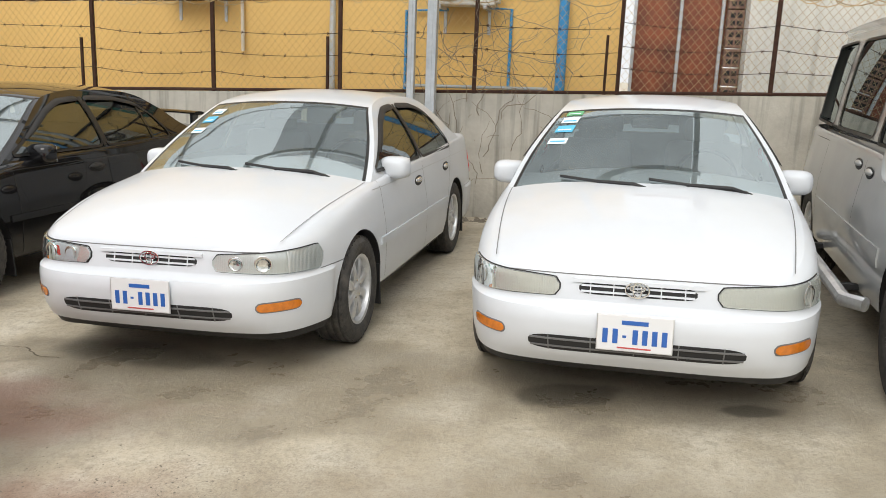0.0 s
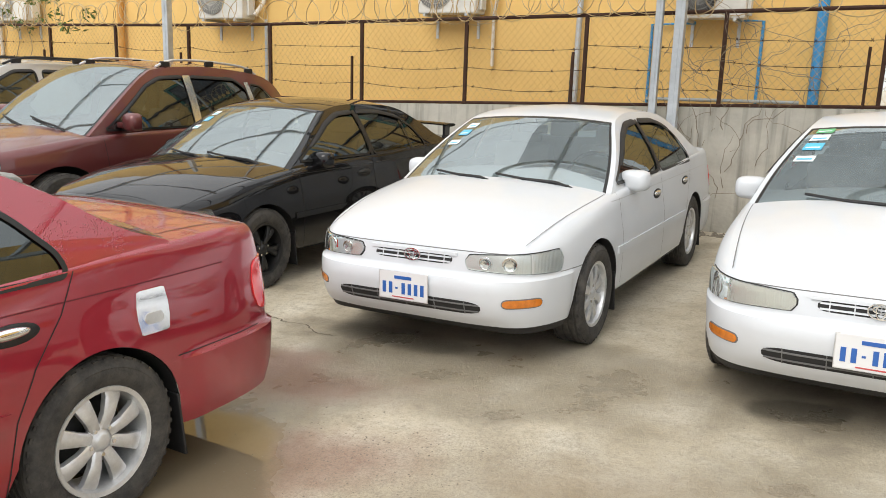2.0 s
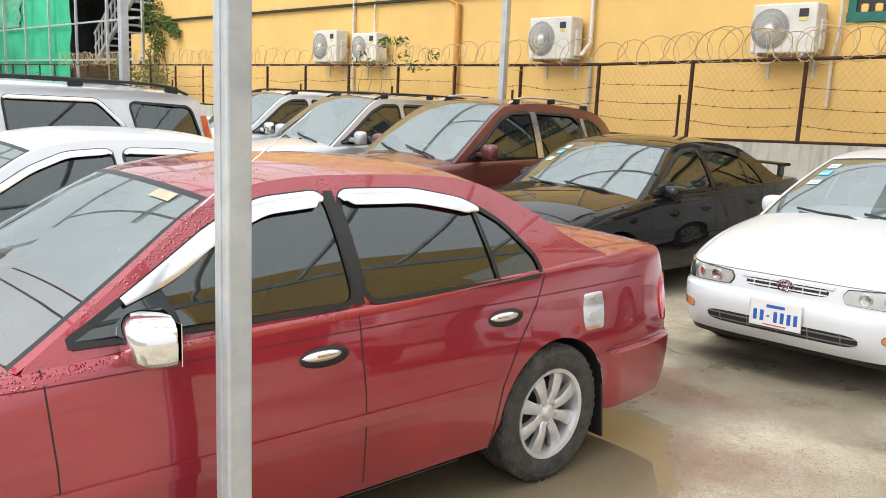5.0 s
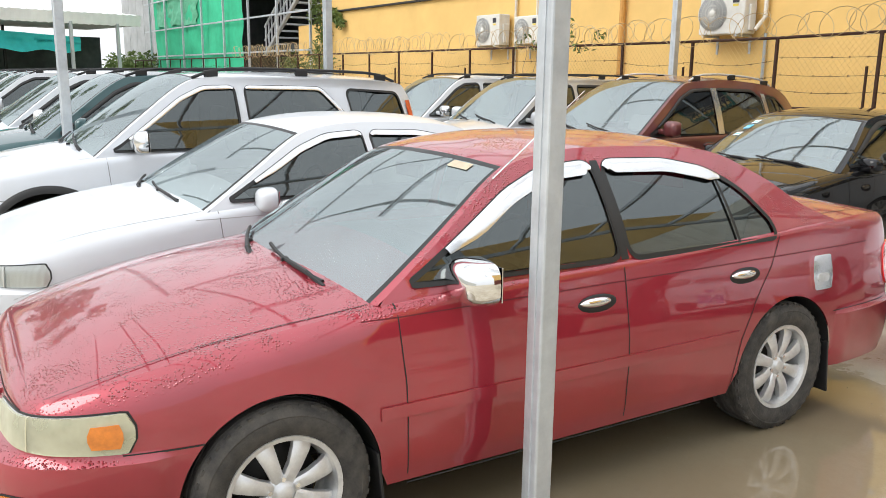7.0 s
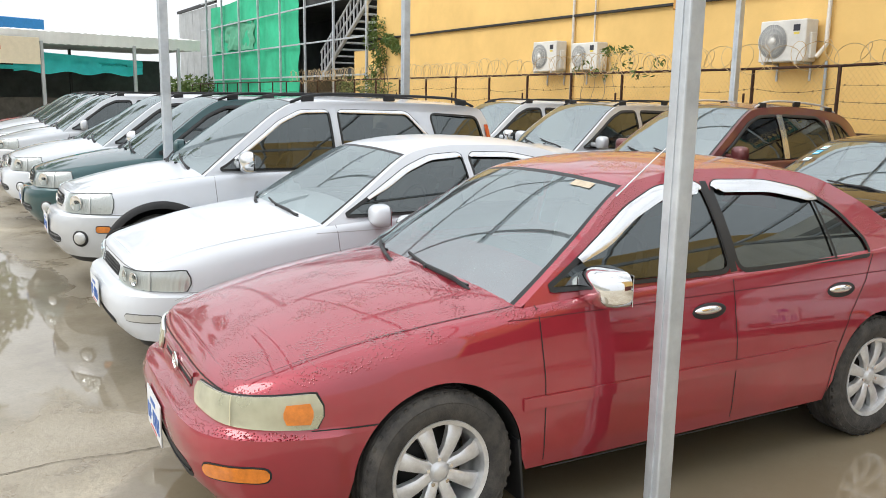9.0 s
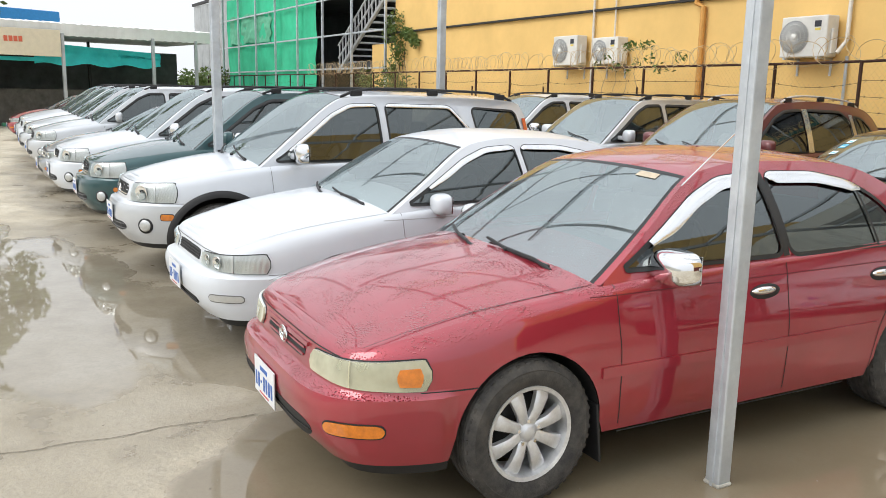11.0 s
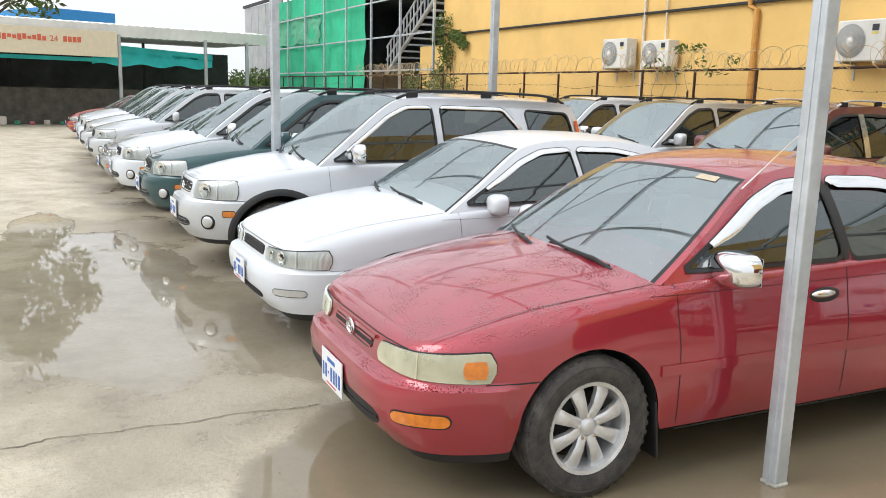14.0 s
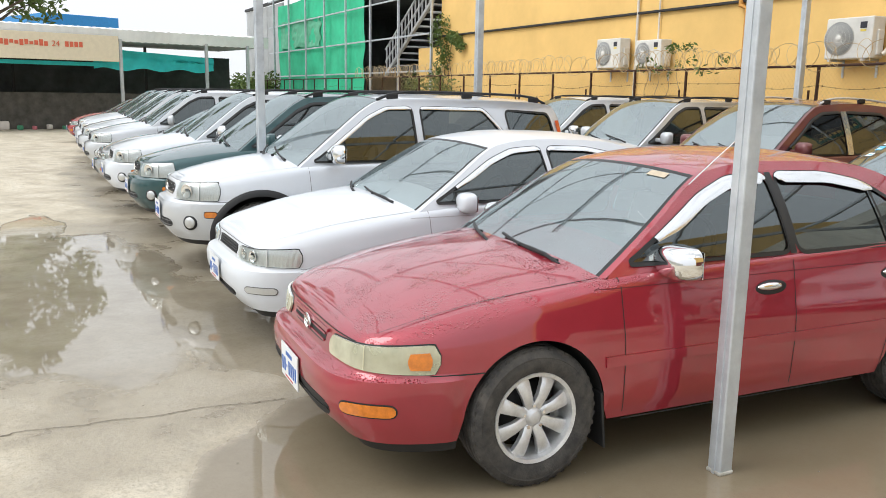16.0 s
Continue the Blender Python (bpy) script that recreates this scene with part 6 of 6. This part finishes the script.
cloth("netting", -40.3, -28.6, 1.2, 5.9, 1.02, M_NET, 2.0)
cloth("faded_sheet", -39.6, -33.6, 3.7, 5.0, 0.94, M_NETL, 5.0)
for n in range(12):
    part("stair_tread", boxed((-26.2 + 0.34 * n, 1.6, 2.45 + 0.21 * n), (0.34, 1.0, 0.05)), M_GALV, annexe)
for dz in (0.0, 0.5, 0.95):
    bm = bmesh.new()
    tube(bm, [(-26.5, 1.05, 2.3 + dz), (-22.2, 1.05, 4.95 + dz)], 0.08 if dz == 0 else 0.04, 6)
    part("stair_rail", bm, M_SHEET, annexe)
for n in range(16):
    x = -26.4 + 0.27 * n
    part("baluster", boxed((x, 1.05, 2.83 + (x + 26.5) * 0.616), (0.04, 0.04, 0.95)), M_SHEET, annexe)
part("stair_wall", boxed((-23.2, 1.4, 1.5), (2.0, 0.2, 3.4)), M_YELLOW, annexe)

# ---- plants ----
M_LEAF = mat("leaf_green", (0.075, 0.14, 0.03), 0.6, spots=0.5, scale=3.0, second=(0.16, 0.2, 0.05))
M_BARK = mat("bark", (0.13, 0.1, 0.07), 0.9, spots=0.4, bump=0.5)
M_TWIG = mat("dry_twigs", (0.24, 0.2, 0.15), 0.9)


def leaves(name, centres, count, size, seed, parent, m=M_LEAF):
    r = random.Random(seed)
    vv, ff = [], []
    for _ in range(count):
        c, rad = r.choice(centres)
        d = Vector((r.gauss(0, 1), r.gauss(0, 1), r.gauss(0, 1))).normalized() * rad * r.random() ** 0.4
        p = Vector(c) + d
        u = Vector((r.gauss(0, 1), r.gauss(0, 1), r.gauss(0, 0.7))).normalized()
        w = u.orthogonal().normalized()
        w = (w * math.cos(r.random() * 6.3) + u.cross(w) * math.sin(r.random() * 6.3)).normalized()
        s = size * r.uniform(0.6, 1.3)
        n = len(vv)
        vv += [p - u * s, p + w * s * 0.38, p + u * s, p - w * s * 0.38]
        ff += [(n, n + 1, n + 2, n + 3)]
    return tagged(mesh_part(name, vv, ff, m, parent, False), kind="stuff")


vine = wall_thing("vine", "green climbing vine on the corner of the building", "plant")
r = random.Random(5)
cs = [((-22.0 + 0.35 * math.sin(i), 1.05, 1.3 + 0.2 * i), 0.32) for i in range(14)] + [((-21.4 + 0.12 * i, 1.05, 3.45 - 0.03 * i * i * 0.3), 0.2) for i in range(7)] + [((-23.4 + 0.5 * i, 0.5, 1.9 + 0.15 * math.sin(i * 2)), 0.4) for i in range(7)]
for i in range(5):
    bm = bmesh.new()
    tube(bm, [(-22.4 + 0.25 * i + 0.1 * math.sin(j + i), 1.1, 1.0 + 0.25 * j) for j in range(11)], 0.02, 5, r2=0.006)
    part("stem", bm, M_BARK, vine)
leaves("foliage", cs, 2600, 0.07, 6, vine)
vine2 = wall_thing("vine", "sparse green creeper on the fence below air conditioners", "plant")
cs = [((-11.2 + 0.28 * i, 0.12, 2.25 + 0.12 * math.sin(1.7 * i)), 0.13) for i in range(9)] + [((-10.4 + 0.15 * i, 0.12, 2.62), 0.1) for i in range(5)]
for i in range(4):
    bm = bmesh.new()
    tube(bm, [(-11.0 + 0.3 * i + 0.06 * math.sin(j * 1.3 + i), 0.1, 1.25 + 0.14 * j) for j in range(9)], 0.008, 4, r2=0.003)
    part("stem", bm, M_TWIG, vine2)
leaves("foliage", cs, 240, 0.05, 8, vine2)
twigs = wall_thing("dry_creeper", "bare dry creeper twigs tangled in the fence", "plant")
r = random.Random(11)
for i in range(64):
    x, z = r.uniform(-0.3, 1.5), r.uniform(0.1, 2.1)
    pts = [(x, r.uniform(-0.05, 0.05), z)]
    d = r.uniform(-0.5, 0.5)
    for j in range(9):
        d += r.uniform(-0.7, 0.7)
        pts.append((pts[-1][0] + 0.09 * math.sin(d), pts[-1][1] + r.uniform(-0.03, 0.02), pts[-1][2] + 0.12 * abs(math.cos(d)) * r.uniform(0.3, 1)))
    bm = bmesh.new()
    tube(bm, pts, 0.005, 4, r2=0.002)
    part("twig", bm, M_TWIG, twigs)
for name, cx, n, lab in (("bush", -44.0, 5, "low green bushes along the far fence"), ("bush", -47.5, 4, "tall green bush beside the shed")):
    b = wall_thing(name, lab, "plant", "far bushes")
    bm = bmesh.new()
    for i in range(n):
        tube(bm, [(cx + i * 0.8, 0.6, 0), (cx + i * 0.8 + 0.1, 0.6, 1.4)], 0.05, 5, r2=0.02)
    part("stems", bm, M_BARK, b)
    leaves("foliage", [((cx + i * 0.8, 0.6, 1.5 + 0.5 * math.sin(i * 2.1)), 0.8) for i in range(n)], 1500, 0.14, 20 + n, b)

# ---- far shed with sign, tarpaulin and dark netting ----
M_ROOFW = mat("white_sheet_roof", (0.82, 0.83, 0.82), 0.5, spots=0.2, scale=1.0)
M_SIGN = mat("cream_sign_board", (0.72, 0.63, 0.46), 0.6, spots=0.1)
M_SIGNR = mat("sign_red", (0.6, 0.12, 0.06), 0.6)
M_TARP = mat("turquoise_tarpaulin", (0.06, 0.8, 0.85), 0.55, spots=0.3, scale=1.0)
M_BLUER = mat("blue_sheet_roof", (0.03, 0.25, 0.6), 0.5, spots=0.15)
shed = thing("shed", "open shed with white sheet roof and cream sign board", "shed", m=pose(-34.5, 3.0, 0, 0, 0, 0))
bm = bmesh.new()
ny = 120
for i in range(ny):
    y0, y1 = -7 + 18.7 * i / ny, -7 + 18.7 * (i + 1) / ny
    z0, z1 = (0.03 if i % 2 else 0.0), (0.0 if i % 2 else 0.03)
    for (xa, za), (xb, zb2) in (((0.0, 3.5), (0.1, 3.95)), ((0.1, 3.95), (-1.5, 4.1)), ((-1.5, 4.1), (-5.0, 3.85))):
        q = [bm.verts.new((xa, y0, za + z0)), bm.verts.new((xa, y1, za + z1)), bm.verts.new((xb, y1, zb2 + z1)), bm.verts.new((xb, y0, zb2 + z0))]
        bm.faces.new(q)
part("roof", bm, M_ROOFW, shed)
part("soffit", boxed((-2.4, 2.3, 3.55), (4.6, 18.2, 0.06)), M_SHEET, shed)
sg = part("sign_board", boxed((0.12, -0.9, 3.2), (0.06, 12.0, 1.0), 0.01), M_SIGN, shed, "cream board with a line of red writing")
for i in range(14):
    y = 0.2 + 0.17 * i
    part("sign_mark", boxed((0.16, y, 3.3 + 0.02 * math.sin(i * 2.3)), (0.01, 0.13, 0.17 + 0.06 * math.sin(i * 1.7))), M_SIGNR, sg)
txt = bpy.data.curves.new("sign_number", "FONT")
txt.body, txt.size, txt.extrude = "24", 0.3, 0.004
txt.materials.append(M_SIGNR)
tx = new("sign_number", txt)
tx.parent = sg
tx.matrix_basis = pose(0.165, 2.6, 3.2, 90, 0, 90)
for i in range(4):
    part("sign_mark", boxed((0.16, 3.15 + 0.17 * i, 3.3), (0.01, 0.13, 0.2)), M_SIGNR, sg)
for y in (-6.5, 5.2, 8.8, 10.7):
    part("post", boxed((0.0, y, 1.8), (0.12, 0.12, 3.6), 0.01), M_SHEET, shed)
for y in (2.0, 7.5):
    part("rear_post", boxed((-3.8, y, 1.8), (0.1, 0.1, 3.6)), M_TRIM, shed)
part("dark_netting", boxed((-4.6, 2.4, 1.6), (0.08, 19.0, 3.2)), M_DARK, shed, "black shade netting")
vv, ff = [], []
for i in range(41):
    for j in range(7):
        y, z = 4.6 + 5.2 * i / 40, 2.45 + 0.85 * j / 6
        vv.append((-1.6 + 0.12 * noise.noise((i * 0.25, j * 0.5, 1)), y, z + 0.06 * math.sin(i * 0.5) * (j < 2) - 0.25 * (i / 40) * (j > 3)))
for i in range(40):
    for j in range(6):
        ff.append((i * 7 + j, (i + 1) * 7 + j, (i + 1) * 7 + j + 1, i * 7 + j + 1))
mesh_part("tarpaulin", vv, ff, M_TARP, shed, True, "turquoise tarpaulin hung under the roof")
part("tarpaulin_strip", boxed((-1.5, 2.6, 2.62), (0.05, 5.0, 0.16), 0.02), M_TARP, shed)
# litter and boards along the dark screen
M_BOARD = mat("weathered_boards", (0.11, 0.1, 0.085), 0.85, spots=0.5, scale=3)
r = random.Random(8)
cols = [mat("plastic_" + n, c, 0.6) for n, c in (("pink", (0.5, 0.16, 0.18)), ("grey", (0.35, 0.35, 0.34)), ("green", (0.06, 0.25, 0.14)), ("pale", (0.55, 0.5, 0.45)))]
screen_wall = part("wall_far", boxed((0, 0, 0.7), (0.1, 12.0, 1.5)), M_BOARD)
screen_wall.matrix_basis = pose(-36.2, 3.5, 0)
tagged(screen_wall, "dark weathered board fence under the shed", "wall", kind="structure")
for i in range(16):
    s = r.uniform(0.12, 0.4)
    ob = part("bag", boxed((0, 0, s * 0.45), (s, s * 0.8, s * 0.9), s * 0.2), r.choice(cols), smooth=True)
    ob.matrix_basis = pose(-35.7 + r.uniform(-0.2, 0.2), -1.5 + 0.55 * i, 0, 0, 0, r.uniform(0, 90))
    tagged(ob, "small faded plastic bag of litter by the fence", "bag", "litter by the far fence")
blue = thing("blue_roofed_house", "distant house with a bright blue sheet roof", "house", m=pose(-60, 12.4, 0, 0, 0, 10))
part("wall", boxed((0, 0, 2.6), (6, 4.4, 5.2)), M_PLASTER, blue)
part("roof", boxed((0, 0, 5.75), (7, 4.8, 0.9), 0.05, pose(0, 0, 0, 0, 0, 0)), M_BLUER, blue)


def tree(name, x, y, h, spread, label, seed, count=3200, leaf=0.2):
    t = thing(name, label, "tree", m=pose(x, y, 0))
    r = random.Random(seed)
    bm = bmesh.new()
    tube(bm, [(0, 0, 0), (0.15, 0.1, h * 0.25), (-0.1, 0.1, h * 0.55), (0.1, 0, h * 0.8)], 0.28, 8, r2=0.08)
    cs = []
    for i in range(14):
        a = i * 2.4
        z = h * r.uniform(0.24, 0.75)
        e = (spread * r.uniform(0.4, 0.95) * math.cos(a), spread * r.uniform(0.4, 0.95) * math.sin(a), z + h * r.uniform(0.08, 0.25))
        tube(bm, [(0, 0, z), (e[0] * 0.5, e[1] * 0.5, z + h * 0.07), e], 0.09, 5, r2=0.02)
        cs += [(e, spread * r.uniform(0.2, 0.34)), ((e[0] * 0.6, e[1] * 0.6, e[2] + h * 0.06), spread * 0.25)]
    part("trunk", bm, M_BARK, t, smooth=True)
    leaves("crown", cs, count, leaf, seed, t)


tree("tree", -46.5, 5.8, 15.0, 4.8, "tall leafy green tree rising behind the shed", 31, 7000, 0.26)

# ---- small ground things ----
M_CRACK = mat("dark_crack", (0.15, 0.13, 0.095), 0.9)
for n, (xa, ya, xb, yb, w) in enumerate(((-4.4, -2.35, -4.0, -0.75, 0.007), (-12.5, -0.9, -9.6, -1.5, 0.02), (-3.0, 4.7, -1.9, 4.2, 0.009))):
    r = random.Random(n + 40)
    vv, ff = [], []
    for i in range(60):
        t = i / 59
        x, y = xa + (xb - xa) * t, ya + (yb - ya) * t
        o = 0.06 * noise.noise((t * 6, n, 0)) + 0.02 * noise.noise((t * 30, n, 2))
        ww = w * (0.4 + 0.6 * abs(noise.noise((t * 14, n, 9))))
        vv += [(x + o - ww, y + o, ground_z(x, y) + 0.0035), (x + o + ww, y + o + ww, ground_z(x, y) + 0.0035)]
    ff = [(2 * i, 2 * i + 1, 2 * i + 3, 2 * i + 2) for i in range(59)]
    tagged(mesh_part("ground_crack", vv, ff, M_CRACK, None, False), "dark crack running through the concrete", "crack", kind="structure")
M_STONE = mat("pebble", (0.24, 0.21, 0.165), 0.9, spots=0.4)
M_BOARDW = mat("pale_board", (0.45, 0.38, 0.28), 0.8, spots=0.4)
vv, ff = [], []
r = random.Random(77)
spots = [(r.uniform(-8, 2.5), r.uniform(-2.6, 4.2), r.uniform(0.002, 0.007)) for _ in range(420)] + [(-1.15 + r.gauss(0, 0.3), 2.75 + r.gauss(0, 0.22), r.uniform(0.002, 0.006)) for _ in range(420)] + [(0.35 + r.gauss(0, 0.35), 8.55 + r.gauss(0, 0.1), r.uniform(0.015, 0.05)) for _ in range(90)]
for x, y, s in spots:
    n = len(vv)
    h = s * r.uniform(0.5, 0.9)
    g0 = ground_z(x, y) - 0.001
    vv += [(x - s, y - s * 0.6, g0), (x + s, y - s * 0.7, g0), (x + s * 0.7, y + s, g0), (x - s * 0.8, y + s * 0.8, g0), (x + r.uniform(-0.3, 0.3) * s, y, g0 + h)]
    ff += [(n, n + 1, n + 4), (n + 1, n + 2, n + 4), (n + 2, n + 3, n + 4), (n + 3, n, n + 4)]
tagged(mesh_part("gravel", vv, ff, M_STONE, None, False), "loose gravel and grit scattered over the concrete", "gravel", kind="stuff")
bd = part("board_scrap", boxed((0, 0, 0.02), (0.5, 0.16, 0.03), 0.006), M_BOARDW)
bd.matrix_basis = pose(-2.45, 2.4, ground_z(-2.45, 2.4) - 0.004, 0, 0, 70)
tagged(bd, "scrap of pale board lying under the red car", "board")

# ---- walls that close the yard beyond the view ----
M_BROWN = mat("dark_red_dado", (0.17, 0.05, 0.04), 0.8, spots=0.3, scale=1.0)
e1 = part("wall_east", boxed((0, 0, 4.6), (0.3, 18, 9.2)), M_YELLOW)
e1.matrix_basis = pose(9.5, 10.0, 0, 0, 0, -12)
tagged(e1, "yellow rendered wall closing the yard", "wall", kind="structure")
e2 = part("dado_east", boxed((-0.18, 0, 1.2), (0.06, 18, 2.4)), M_BROWN)
e2.matrix_basis = pose(9.5, 10.0, 0, 0, 0, -12)
tagged(e2, "dark red painted dado of the yard wall", "wall", kind="structure")
e3 = part("wall_south", boxed((0, 0, 1.6), (70, 0.3, 3.2)), M_PLASTER)
e3.matrix_basis = pose(-22, -17, 0, 0, 0, -6)
tagged(e3, "grey plastered wall closing the yard", "wall", kind="structure")
